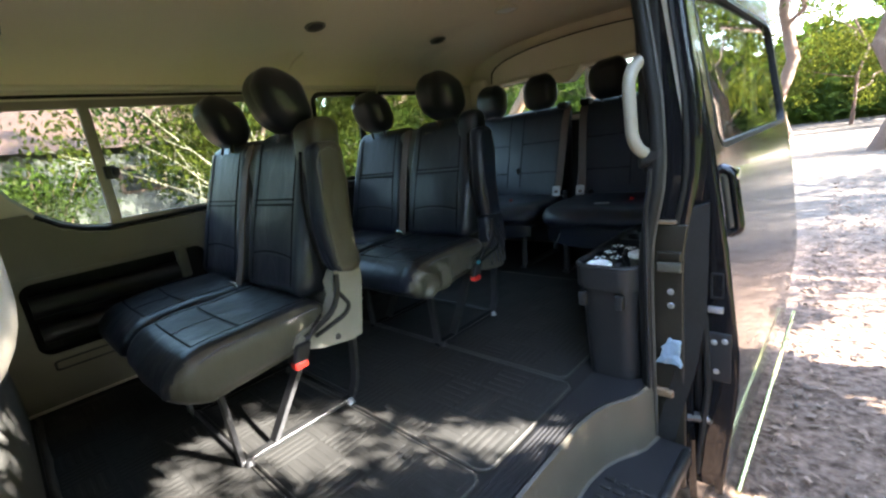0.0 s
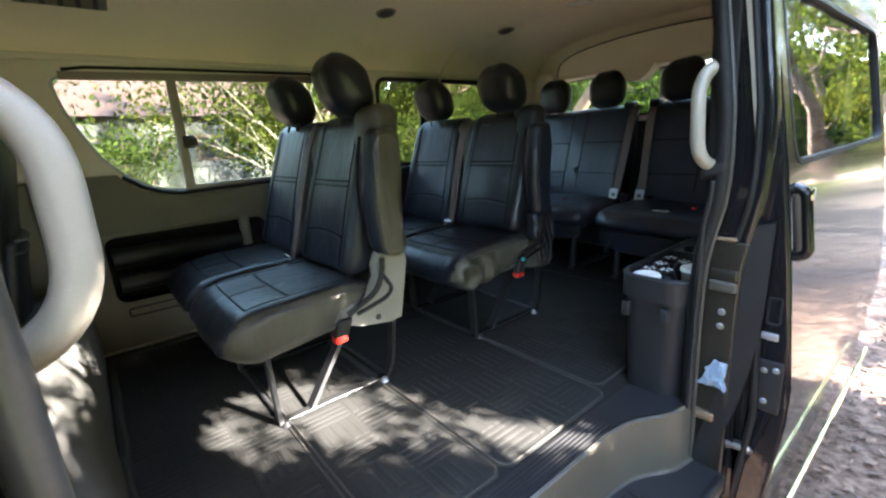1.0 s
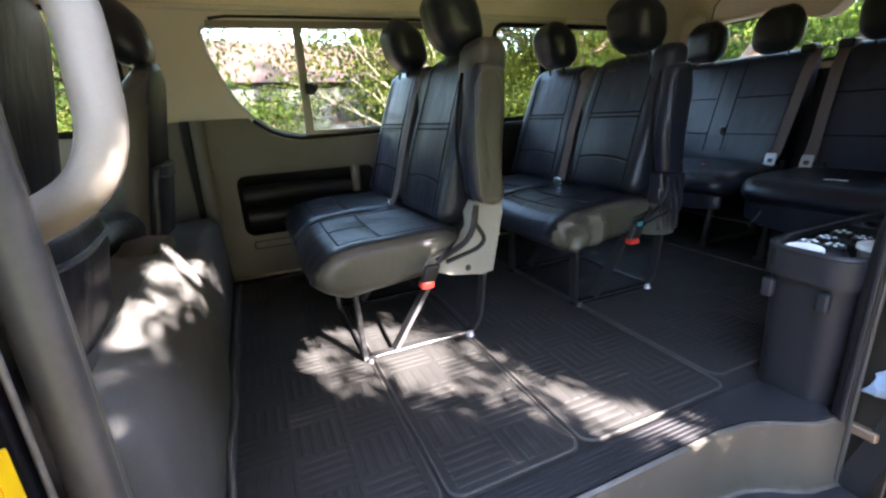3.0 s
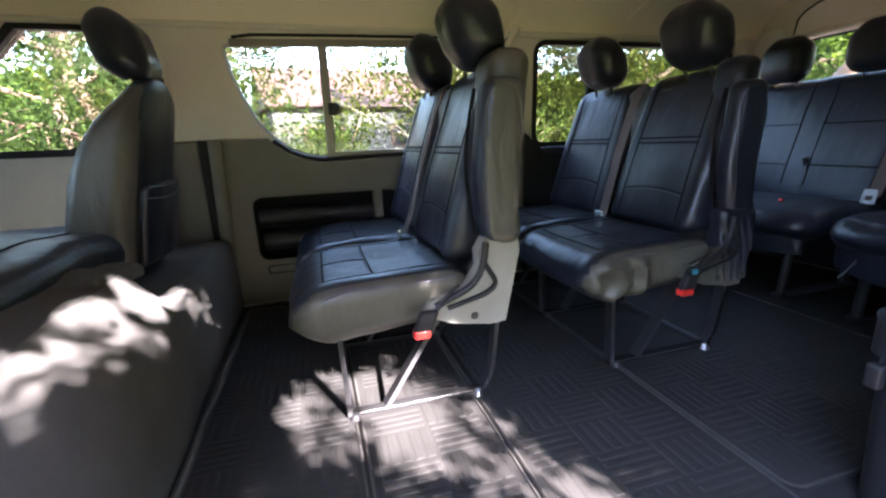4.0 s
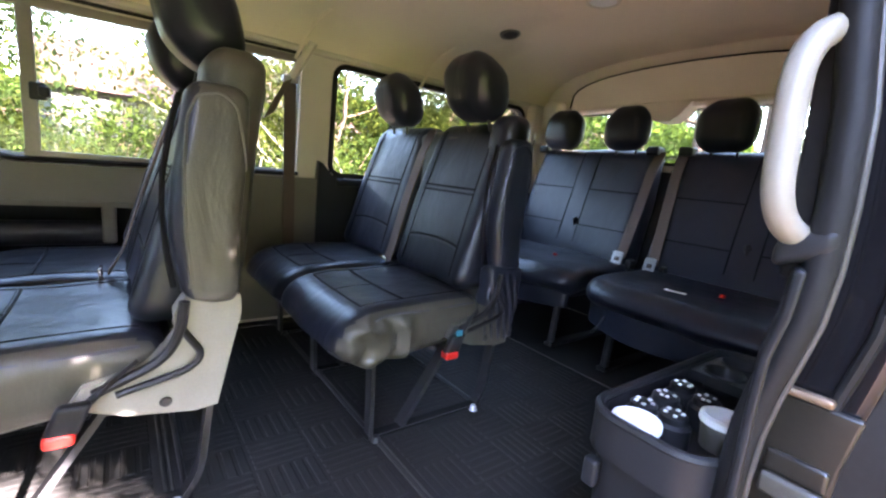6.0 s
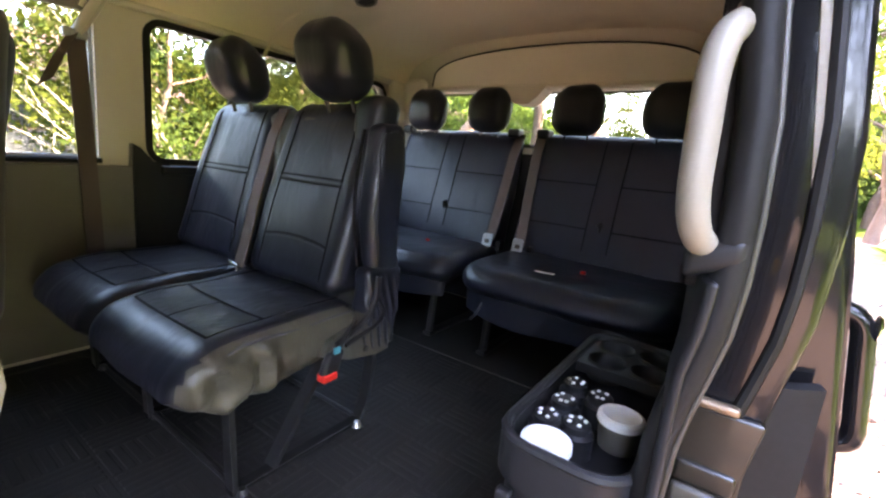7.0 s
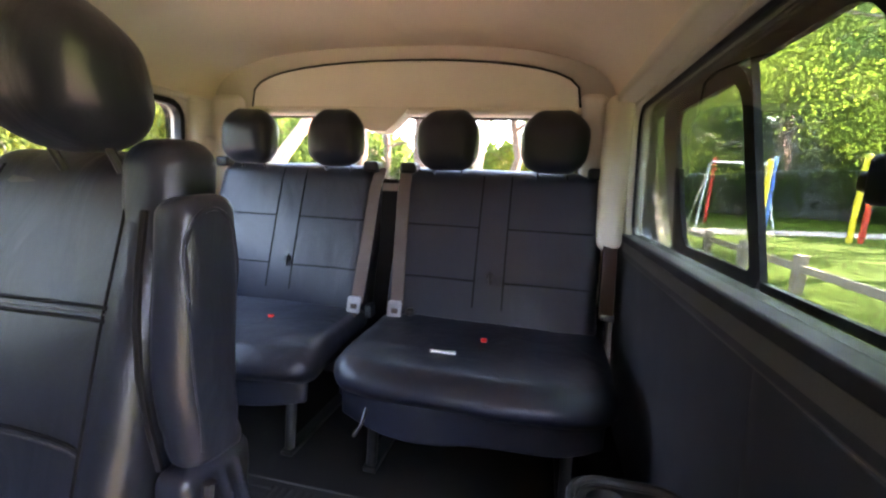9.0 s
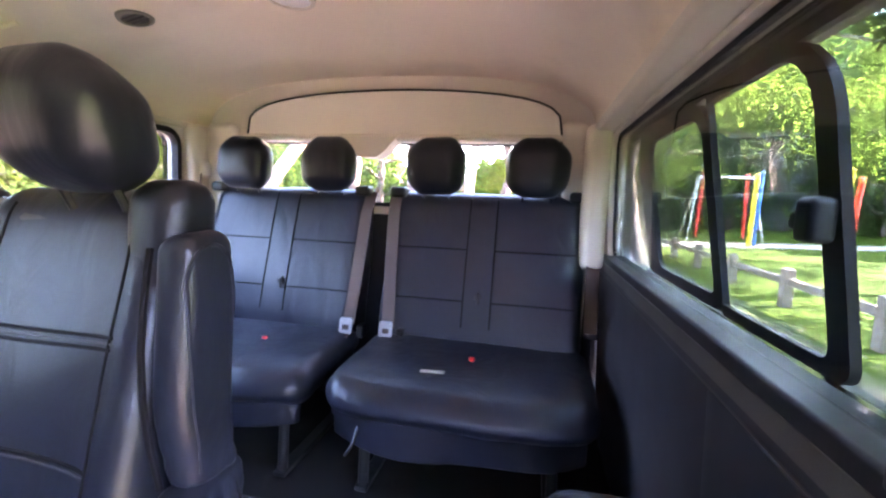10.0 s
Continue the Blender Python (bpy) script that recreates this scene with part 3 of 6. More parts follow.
# tailgate with its window, arched header and motor housing
GATE = [(-0.66, 0.83), (0.7, 0.83), (0.71, 0.9), (0.64, 1.09), (0.6, 1.095), (-0.55, 1.095), (-0.6, 1.09), (-0.67, 0.9)]
arch = [(x, ceiling_z(x) - 0.001) for x in xs]
solo("wall_rear", sheet([(-0.81, 0.0), (0.81, 0.0)] + [(x, z + 0.03) for x, z in reversed(arch)], [GATE], lambda u, v, d: (u, Y1 - 0.001 + d, v), 0.05), TRIM, "beige tailgate wall with rear window opening", kind="structure")
gate = thing("tailgate", "beige padded tailgate header over the rear window", "tailgate")
top = [(-0.57, 1.11)] + [(-0.57 + 1.255 * (0.5 - 0.5 * math.cos(math.pi * i / 18)), 1.11 + 0.16 * math.sin(math.pi * i / 18) ** 0.55) for i in range(1, 18)] + [(0.685, 1.11)]
part("header", sheet([(-0.57, 1.085), (0.685, 1.085)] + top[::-1], [], lambda u, v, d: (u, Y1 - 0.075 + d, v), 0.07), TRIM, gate)
part("lower_lining", sheet([(-0.8, 0.01), (0.8, 0.01), (0.79, 0.8), (-0.79, 0.8)], [], lambda u, v, d: (u, Y1 - 0.022 + d, v), 0.018), PANEL_DARK, gate, "black lower tailgate lining")
part("header_lip", tube([(x, Y1 - 0.078, 1.098) for x in (-0.575, -0.3, 0, 0.4, 0.69)], 0.011, 8), TRIM, gate)
part("seal", tube([(x, Y1 - 0.076, z + 0.004) for x, z in [(-0.578, 1.0)] + top + [(0.693, 1.0)]], 0.0038, 8), SEAL, gate, "black rubber seal round the tailgate")
part("motor_cover", sheet([(-0.06, 1.02), (0.0, 1.02), (0.035, 1.045), (0.085, 1.1), (-0.225, 1.1), (-0.12, 1.045)], [], lambda u, v, d: (u, Y1 - 0.1 + d, v), 0.09), TRIM, gate, "beige wiper motor cover")
part("rear_glass", sheet(inset(GATE, -0.01), [], lambda u, v, d: (u, Y1 + 0.02 + d, v), 0.004), GLASS, gate).visible_shadow = False
part("glass_edge", ring(inset(GATE, -0.012), inset(GATE, 0.016), lambda u, v, d: (u, Y1 + 0.012 + d, v), 0.006), SEAL, gate)

# front end of the cabin
SHIELD = rounded(-0.68, 0.73, 0.7, 1.12, 0.06)
solo("wall_front", sheet([(-0.86, -0.05), (0.87, -0.05), (0.82, 1.34), (-0.82, 1.34)], [SHIELD], lambda u, v, d: (u, Y0 - d, v), 0.05), PANEL_DARK, "dashboard wall under the windscreen", kind="structure")
ws = thing("window_6", "wide clear windscreen", "window", kind="structure")
part("pane", sheet(inset(SHIELD, -0.01), [], lambda u, v, d: (u, Y0 - 0.02 - d, v), 0.004), GLASS, ws).visible_shadow = False

# the black painted outside of the body
ext = thing("van_body", "glossy black painted body panels of the van", "van", kind="structure")
part("side_left", sheet([(Y0 - 0.25, -0.42), (Y1 + 0.05, -0.42), (Y1 + 0.05, 1.15), (Y0 - 0.05, 1.15)], [WIN0, WIN1, WIN2], lambda u, v, d: (left_x(v) - 0.055 - d, u, v), 0.02), PAINT, ext)
part("side_right_rear", sheet([(REAR_OF_DOOR + 0.006, -0.42), (Y1 + 0.05, -0.42), (Y1 + 0.05, 1.15), (REAR_OF_DOOR + 0.006, 1.15)], [RWIN], lambda u, v, d: (right_x(v) + 0.055 + d, u, v), 0.02), PAINT, ext)
part("side_right_front", sheet([(Y0 - 0.25, -0.42), (-0.13, -0.42), (-0.13, 1.15), (Y0 - 0.05, 1.15)], [[(-0.95, 0.69), (-0.2, 0.69), (-0.2, 1.09), (-0.62, 1.09)]], lambda u, v, d: (right_x(v) + 0.105 + d, u, v), 0.02), PAINT, ext)
part("roof", sheet([(x * 1.11, z + 0.052) for x, z in arch] + [(x * 1.12, z + 0.062) for x, z in reversed(arch)], [], lambda u, v, d: (u, Y0 - 0.06 + d, v), Y1 - Y0 + 0.14), PAINT, ext)
part("rear_skin", sheet([(-0.9, -0.42), (0.92, -0.42), (0.9, 1.15), (0.6, 1.37), (-0.6, 1.37), (-0.88, 1.15)], [GATE], lambda u, v, d: (u, Y1 + 0.055 + d, v), 0.02), PAINT, ext)
part("nose", rbox((-0.88, Y0 - 0.5, -0.4), (0.9, Y0 - 0.06, 0.6), 0.1, n=(4, 3, 4), fn=lambda p: Vector((p.x, p.y + 0.3 * max(0, p.z - 0.1), p.z))), PAINT, ext)
part("underbody", rbox((-0.82, Y0 - 0.2, -0.36), (0.74, Y1, -0.08), 0.03), PANEL_DARK, ext)


def wheel(at):
    w = thing("wheel", "black tyre on a silver steel rim", "wheel", "van wheels", at)
    part("tyre", tube([(-0.1, 0, 0), (-0.085, 0, 0), (0.085, 0, 0), (0.1, 0, 0)], [0.27, 0.31, 0.31, 0.27], 32), RUBBER, w)
    part("rim", tube([(-0.104, 0, 0), (0.104, 0, 0)], 0.2, 24), ZINC, w)
    return w


GROUND = -0.62
w1 = wheel((-0.76, -1.05, GROUND + 0.31))
for at in ((0.78, -1.05, GROUND + 0.31), (-0.76, 1.75, GROUND + 0.31), (0.78, 1.75, GROUND + 0.31)):
    copy_thing(w1, Matrix.Translation(at))

# ---------------------------------------------------------------- door opening: pillars, seals, handles, step
bp = thing("door_pillar", "black painted front door pillar with rubber seals", "door pillar")
part("post", rbox((0.872, -0.125, -0.35), (1.028, -0.04, 1.18), 0.008, n=(2, 1, 12), fn=lambda p: Vector((p.x - 0.03 * max(0, p.z - 0.6), p.y, p.z))), POST_PAINT, bp)
part("inner_trim", rbox((0.812, -0.14, 0.0), (0.868, -0.035, 1.16), 0.02, n=(1, 1, 12), fn=lambda p: Vector((p.x - 0.02 * max(0.0, p.z - 0.7), p.y, p.z))), PANEL, bp, "charcoal plastic pillar trim")
part("inner_seal", tube([(0.92 - 0.03 * max(0, z - 0.6), -0.02, z) for z in (-0.2, 0.1, 0.4, 0.7, 1.0, 1.14)], 0.0155, 14), SEALGREY, bp, "thick worn grey-black door seal")
part("outer_seal", tube([(1.024 - 0.03 * max(0, z - 0.6), -0.037, z) for z in (-0.35, 0.1, 0.4, 0.7, 1.0, 1.14)], 0.0055, 8), SEAL, bp)
part("flange", tube([(0.937 - 0.03 * max(0, z - 0.6), -0.0365, z) for z in (-0.35, 0.1, 0.4, 0.7, 1.0, 1.14)], 0.0022, 8), STEEL_WORN, bp, "worn grey body flange")
part("flange", tube([(1.033 - 0.03 * max(0, z - 0.6), -0.045, z) for z in (-0.35, 0.1, 0.4, 0.7, 1.0, 1.14)], 0.0014, 8), SEALGREY, bp, "worn grey outer flange")
part("flange", tube([(1.008 - 0.03 * max(0, z - 0.6), -0.037, z) for z in (-0.35, 0.1, 0.4, 0.7, 1.0, 1.14)], 0.0045, 8), STEEL_WORN, bp, "rounded pressed body edge")
st = thing("warning_sticker", "yellow warning sticker on the door pillar", "sticker")
part("label_face", sheet(rounded(0.956, 0.456, 1.006, 0.512, 0.003), [], lambda u, v, d: (u, -0.0395 + d, v + 0.1 * (u - 0.981)), 0.0012), YELLOW, st)
part("printed_mark", lathe([(0.010, 0.0), (0.010, 0.0006), (0.0075, 0.0006), (0.0075, 0.0)], sides=18), ORANGE, st).matrix_basis = pose(0.983, -0.0378, 0.492, 90, 0, 0)
part("printed_mark", rbox((0.979, -0.0383, 0.4895), (0.987, -0.0376, 0.4925), 0.0003, n=(1, 1, 1), k=1), ORANGE, st)


def grab_handle(points, label, radius):
    h = thing("grab_handle", label, "grab handle")
    part("bar", tube(bent(points, 0.055, 7), radius, 14), HANDLE, h)
    for p in (points[0], points[-1]):
        part("mount", rbox([c - 0.018 for c in p], [c + 0.018 for c in p], 0.012), HANDLE, h)
    return h


grab_handle([(0.845, -0.055, 0.612), (0.856, 0.028, 0.652), (0.85, 0.03, 0.806), (0.835, -0.055, 0.846)], "thick cream plastic grab handle on the door pillar", 0.0165)
grab_handle([(0.878, 1.258, 0.652), (0.853, 1.178, 0.684), (0.847, 1.174, 0.866), (0.868, 1.258, 0.906)], "cream plastic grab handle on the rear door pillar", 0.0155)

cp = thing("door_pillar", "black painted rear door pillar with a thick rubber seal", "door pillar")
SEALLINE = [(-0.35, 0.862), (-0.02, 0.862), (0.2, 0.858), (0.4, 0.86), (0.48, 0.872), (0.56, 0.890), (0.65, 0.897), (0.78, 0.893), (0.9, 0.877), (1.15, 0.842)]


def seal_x(z):
    return float(np.interp(z, [q[0] for q in SEALLINE], [q[1] for q in SEALLINE]))


part("post", rbox((0.0, REAR_OF_DOOR - 0.02, -0.35), (0.085, REAR_OF_DOOR + 0.03, 1.17), 0.012, n=(1, 1, 16), fn=lambda p: Vector((p.x + seal_x(p.z) + 0.004, p.y, p.z))), PAINT, cp)
line = [(seal_x(z), z) for z in (-0.35, -0.1, 0.1, 0.25, 0.36, 0.42, 0.47, 0.52, 0.57, 0.63, 0.7, 0.8, 0.9, 1.0, 1.15)]
part("seal", tube([(x, REAR_OF_DOOR - 0.04, z) for x, z in line], 0.019, 12), SEAL, cp, "thick black rubber door seal")
# highlight on the seal's outer edge, drawn as a thin grey tube
part("seal_highlight", tube([(x + 0.018, REAR_OF_DOOR - 0.046, z) for x, z in line], 0.004, 8), SEALGREY, cp, "paler line for the highlight along the door seal")
part("outer_seal", tube([(x + 0.06, REAR_OF_DOOR - 0.022, z) for x, z in line if z > 0.45], 0.007, 8), SEAL, cp)
part("jamb_panel", rbox((0.0, REAR_OF_DOOR - 0.03, -0.3), (0.078, REAR_OF_DOOR - 0.019, 0.475), 0.004, n=(1, 1, 12), fn=lambda p: Vector((p.x + seal_x(p.z) + 0.012, p.y, p.z))), JAMB, cp, "black door jamb with brown reflections in its colour")
part("jamb_ridge", rbox((0.884, REAR_OF_DOOR - 0.041, 0.346), (0.946, REAR_OF_DOOR - 0.026, 0.374), 0.006, n=(3, 1, 1)), STEPTRIM, cp, "pale pressed ridge")
part("jamb_ridge", rbox((0.884, REAR_OF_DOOR - 0.036, 0.376), (0.946, REAR_OF_DOOR - 0.026, 0.404), 0.005, n=(3, 1, 1)), JAMB, cp)
part("jamb_ridge", rbox((0.875, REAR_OF_DOOR - 0.046, -0.03), (0.925, REAR_OF_DOOR - 0.026, -0.006), 0.006, n=(3, 1, 1)), BRONZE, cp, "bronze-tinted metal ledge")
# orange highlight at the jamb's top, painted as a bronze strip
part("jamb_ridge", rbox((0.885, REAR_OF_DOOR - 0.04, 0.478), (0.935, REAR_OF_DOOR - 0.024, 0.488), 0.004, n=(3, 1, 1)), BRONZE, cp)
for z in (0.29, 0.25):
    part("bolt", lathe([(0, 0.006), (0.007, 0.005), (0.009, 0.0)], sides=14), ZINC, cp).matrix_basis = pose(0.918, REAR_OF_DOOR - 0.03, z, 90, 0, 0)
part("rubber_gaiter", strap(bent([(0.975, REAR_OF_DOOR + 0.0, 0.52), (0.972, REAR_OF_DOOR - 0.005, 0.22), (0.948, REAR_OF_DOOR - 0.02, 0.04), (0.905, REAR_OF_DOOR - 0.03, -0.12), (0.88, REAR_OF_DOOR - 0.03, -0.35)], 0.12, 8), 0.055, 0.02, (1, 0.2, 0.25)), SEAL, cp, "curved black rubber gaiter")
part("roller_arm", tube(bent([(0.90, REAR_OF_DOOR - 0.01, -0.13), (0.95, REAR_OF_DOOR + 0.01, -0.10), (1.0, REAR_OF_DOOR + 0.04, -0.12)], 0.03), 0.014, 8), STEEL, cp, "black sliding door roller arm")
# reflection along the flange, drawn as a pale strip
part("pale_strip", rbox((-0.006, REAR_OF_DOOR - 0.024, 0.735), (0.006, REAR_OF_DOOR - 0.02, 1.1), 0.001, n=(1, 1, 6), fn=lambda p: Vector((p.x + 0.953 - 0.155 * (p.z - 0.735), p.y, p.z))), HANDLE, cp, "pale strip for the reflection on the body flange")
part("edge_cover", rbox((0.0, REAR_OF_DOOR - 0.072, 0.0), (0.012, REAR_OF_DOOR + 0.33, 0.63), 0.005, n=(1, 16, 12), fn=lambda p: Vector((p.x + float(np.interp(p.y, (REAR_OF_DOOR - 0.07, REAR_OF_DOOR - 0.04, REAR_OF_DOOR + 0.08, REAR_OF_DOOR + 0.33), (max(seal_x(p.z) - 0.022, 0.858) + 0.006, max(seal_x(p.z) - 0.026, 0.856), right_x(p.z) - 0.016, right_x(p.z) - 0.0105))), p.y, p.z))), PANEL_DARK, cp)
part("end_cap", rbox((0.872, REAR_OF_DOOR - 0.024, 0.612), (0.93, REAR_OF_DOOR - 0.001, 1.125), 0.006, n=(1, 1, 10), fn=lambda p: Vector((p.x - 0.035 * p.z + 0.002, p.y, p.z))), SEAL, cp)
part("end_cap", rbox((0.870, REAR_OF_DOOR - 0.006, 0.69), (0.876, REAR_OF_DOOR + 0.021, 1.1), 0.002, n=(1, 1, 8), fn=lambda p: Vector((p.x - 0.035 * p.z, p.y, p.z))), SEAL, cp)
part("header", rbox((0.80, -0.1, 1.125), (0.96, REAR_OF_DOOR + 0.02, 1.18), 0.012, n=(1, 8, 1)), PAINT, cp)
part("header_seal", tube([(0.80, y, 1.122) for y in (-0.05, 0.3, 0.9, REAR_OF_DOOR)], 0.014, 10), SEAL, cp)

step = thing("entry_step", "grey-beige moulded entry step with ribbed black tread", "step", kind="")
bm = bmesh.new()
cols = []
for u, v in STEP_RIM:
    cols.append([bm.verts.new(p) for p in ((u - 0.006, v, -0.002), (u, v, 0.006), (u + 0.008, v, 0.003), (u + 0.011, v, -0.02), (u + 0.013, v, -0.158), (u + 0.017, v, -0.167), (u + 0.024, v, -0.1695))])
for a, b in zip(cols, cols[1:]):
    for i in range(6):
        bm.faces.new([a[i], a[i + 1], b[i + 1], b[i]])
part("riser", bm, STEPTRIM, step)
part("tread", sheet([(0.785, 0.03), (0.97, 0.03), (0.97, 1.225), (0.785, 1.225)], [], lambda u, v, d: (u, v, -0.17 - d), 0.05), PANEL_DARK, step)
rib = bmesh.new()
for row in range(4):
    for i in range(24):
        x, y = 0.822 + row * 0.034, 0.2 + i * 0.034
        rbox((x, y, -0.171), (x + 0.028, y + 0.012, -0.162), 0.003, n=(1, 1, 1), k=1, bm=rib)
tagged(part("tread_ribs", rib, RUBBER, step), kind="stuff")
part("outer_rail", tube([(0.965, 0.0, -0.172), (0.965, 0.5, -0.172), (0.965, 1.2, -0.172)], 0.014, 10), SEAL, step)
sill_strip = thing("sill_strip", "black ribbed plastic sill along the floor edge", "door sill")
part("base", sheet([(0.695, -0.04), (0.768, -0.04)] + [(u - 0.008, v) for u, v in STEP_RIM[2:]] + [(0.70, 1.2), (0.695, 1.0)], [], lambda u, v, d: (u, v, -0.003 + d), 0.007), PANEL_DARK, sill_strip)
for i in range(6):
    part("rib", rbox((0.702 + i * 0.011, 0.1, 0.004), (0.707 + i * 0.011, 0.98, 0.0075), 0.0015, n=(1, 1, 1), k=1), PANEL_DARK, sill_strip)

# the open sliding door, outside behind the opening
DOOR_Y0, DOOR_Y1 = 1.305, 2.76


def door_x(z):
    return float(np.interp(z, (-0.4, 0.0, 0.1, 0.4, 0.65, 0.9, 1.2), (1.03, 1.068, 1.068, 1.038, 1.005, 0.964, 0.91)))


DOOR_ROWS = (-0.2, 0.0, 0.1, 0.25, 0.4, 0.65, 0.9, 1.2)
DWIN = rounded(DOOR_Y0 + 0.06, 0.655, 2.69, 1.082, (0.06, 0.06, 0.07, 0.05))
door = thing("door_1", "open black sliding door parked along the van's side", "door", kind="structure")
part("outer_skin", sheet([(DOOR_Y0, -0.36), (DOOR_Y1, -0.36)] + [(DOOR_Y1, z) for z in DOOR_ROWS] + [(DOOR_Y0, z) for z in DOOR_ROWS[::-1]], [DWIN], lambda u, v, d: (door_x(v) - d, u, v), 0.02), PAINT, door)
part("inner_skin", sheet([(DOOR_Y0 + 0.02, -0.34), (DOOR_Y1 - 0.02, -0.34), (DOOR_Y1 - 0.02, 0.6), (DOOR_Y0 + 0.02, 0.6)], [], lambda u, v, d: (0.962 + d, u, v), 0.012), PANEL_DARK, door)
part("front_edge", rbox((-0.085, DOOR_Y0 - 0.004, -0.345), (-0.001, DOOR_Y0 + 0.03, 1.13), 0.01, n=(2, 1, 16), fn=lambda p: Vector((p.x + door_x(p.z), p.y, p.z))), PAINT, door)
part("edge_seal", tube([(door_x(z) - 0.07, DOOR_Y0 - 0.012, z) for z in (-0.3, 0.0, 0.2, 0.45, 0.65, 0.8, 1.1)], 0.009, 8), SEAL, door)
part("lock_plate", rbox((0.994, DOOR_Y0 - 0.012, 0.222), (1.03, DOOR_Y0 - 0.002, 0.24), 0.003), ZINC, door, "bright metal lock plate")
part("lock_recess", ring(rounded(1.0, 0.262, 1.03, 0.335, 0.006), rounded(1.004, 0.267, 1.026, 0.33, 0.004), lambda u, v, d: (u, DOOR_Y0 - 0.008 + d, v), 0.006), PANEL_DARK, door)
part("lock_body", rbox((0.996, DOOR_Y0 - 0.01, 0.02), (1.05, DOOR_Y0 - 0.002, 0.165), 0.006), PANEL_DARK, door)
for z, x in ((0.137, 1.01), (0.143, 1.035), (0.05, 1.016), (-0.11, 0.995)):
    part("bolt", lathe([(0, 0.005), (0.006, 0.004), (0.008, 0.0)], sides=12), ZINC, door).matrix_basis = pose(x, DOOR_Y0 - 0.01, z, 90, 0, 0)
part("door_pane", sheet(inset(DWIN, -0.006), [], lambda u, v, d: (door_x(v) - 0.012 - d, u, v), 0.004), TINTED, door).visible_shadow = False
part("glass_seal", ring(inset(DWIN, -0.006), inset(DWIN, 0.008), lambda u, v, d: (door_x(v) - 0.026 + d, u, v), 0.0275), SEAL, door)
VENT, PANE = rounded(1.868, 0.672, 2.42, 1.072, (0.03, 0.05, 0.07, 0.07)), rounded(1.905, 0.70, 2.30, 1.045, (0.02, 0.04, 0.06, 0.05))
part("vent_frame", ring(VENT, PANE, lambda u, v, d: (door_x(v) - 0.03 + d, u, v), 0.012), SEAL, door, "black rounded opening-window frame")
VENT, PANE = rounded(1.522, 0.668, 1.867, 1.076, (0.03, 0.005, 0.005, 0.09)), rounded(1.56, 0.69, 1.863, 1.06, (0.02, 0.004, 0.004, 0.07))
part("vent_frame", ring(VENT, PANE, lambda u, v, d: (door_x(v) - 0.03 + d, u, v), 0.012), SEAL, door, "black opening-window frame with a thick bar")
part("window_latch", merge(rbox((0, 1.522, 0.835), (0.03, 1.558, 0.888), 0.009, fn=lambda p: Vector((door_x(0.86) - 0.062 + p.x, p.y, p.z))), rbox((0, 1.552, 0.848), (0.02, 1.58, 0.872), 0.007, fn=lambda p: Vector((door_x(0.86) - 0.056 + p.x, p.y, p.z)))), PANEL_DARK, door, "black window latch")
pull = part("pull_handle", tube(bent([(door_x(0.6) - 0.004, 1.358, 0.602), (door_x(0.6) + 0.022, 1.358, 0.592), (door_x(0.45) + 0.022, 1.358, 0.44), (door_x(0.43) - 0.004, 1.358, 0.43)], 0.02), 0.0125, 10), PAINT, door, "glossy black outside door handle")
part("handle_dish", rbox((-0.002, 1.335, 0.445), (0.003, 1.385, 0.585), 0.002, fn=lambda p: Vector((p.x + door_x(p.z), p.y, p.z))), SEAL, pull)
part("handle_cap", lathe([(0, 0.004), (0.013, 0.003), (0.016, 0)], sides=16), CHROME, pull).matrix_basis = pose(door_x(0.6) + 0.034, 1.358, 0.585, 0, 90, 0)
part("belt_moulding", tube([(door_x(0.0) + 0.004, y, -0.33) for y in (DOOR_Y0, 1.8, DOOR_Y1)], 0.008, 8), MOULD, door, "polished lower moulding tinted for the grass it reflects")

# ---------------------------------------------------------------- seats
def lean(z, base=0.60, slope=0.30):
    return base + slope * (z - 0.36)


def back_pad(x0, x1, taper, thick_lo=0.15, thick_hi=0.10, z0=0.36, z1=0.865, front=0.60, slope=0.30):
    """A padded seat back that leans rearwards, narrows towards its top and swells at the middle."""
    mid, half = (x0 + x1) / 2, (x1 - x0) / 2

    def shape(p):
        t = (p.z - z0) / (z1 - z0)
        w = 1 - taper * max(0.0, t - 0.45) ** 1.5
        u = (p.x - mid) / half
        q = p.y                                        # 0 at the front face, 1 at the rear
        thick = thick_lo + (thick_hi - thick_lo) * t
        belly = -0.012 * (1 - u * u) * math.sin(math.pi * min(1, max(0, t))) * (1 - q) + 0.014 * (1 - u * u) * q
        side = -0.022 * max(0.0, abs(u) - 0.62) / 0.38 * (1 - q) * (1 - 0.6 * t)
        return Vector((mid + (p.x - mid) * w, front + slope * (p.z - 0.36) + q * thick + belly + side, p.z))

    base = rbox((x0, 0, z0), (x1, thick_lo, z1), min(0.05, thick_lo * 0.33), n=(8, 3, 12), k=4)
    for v in base.verts:
        v.co = shape(Vector((v.co.x, v.co.y / thick_lo, v.co.z)))
    return base


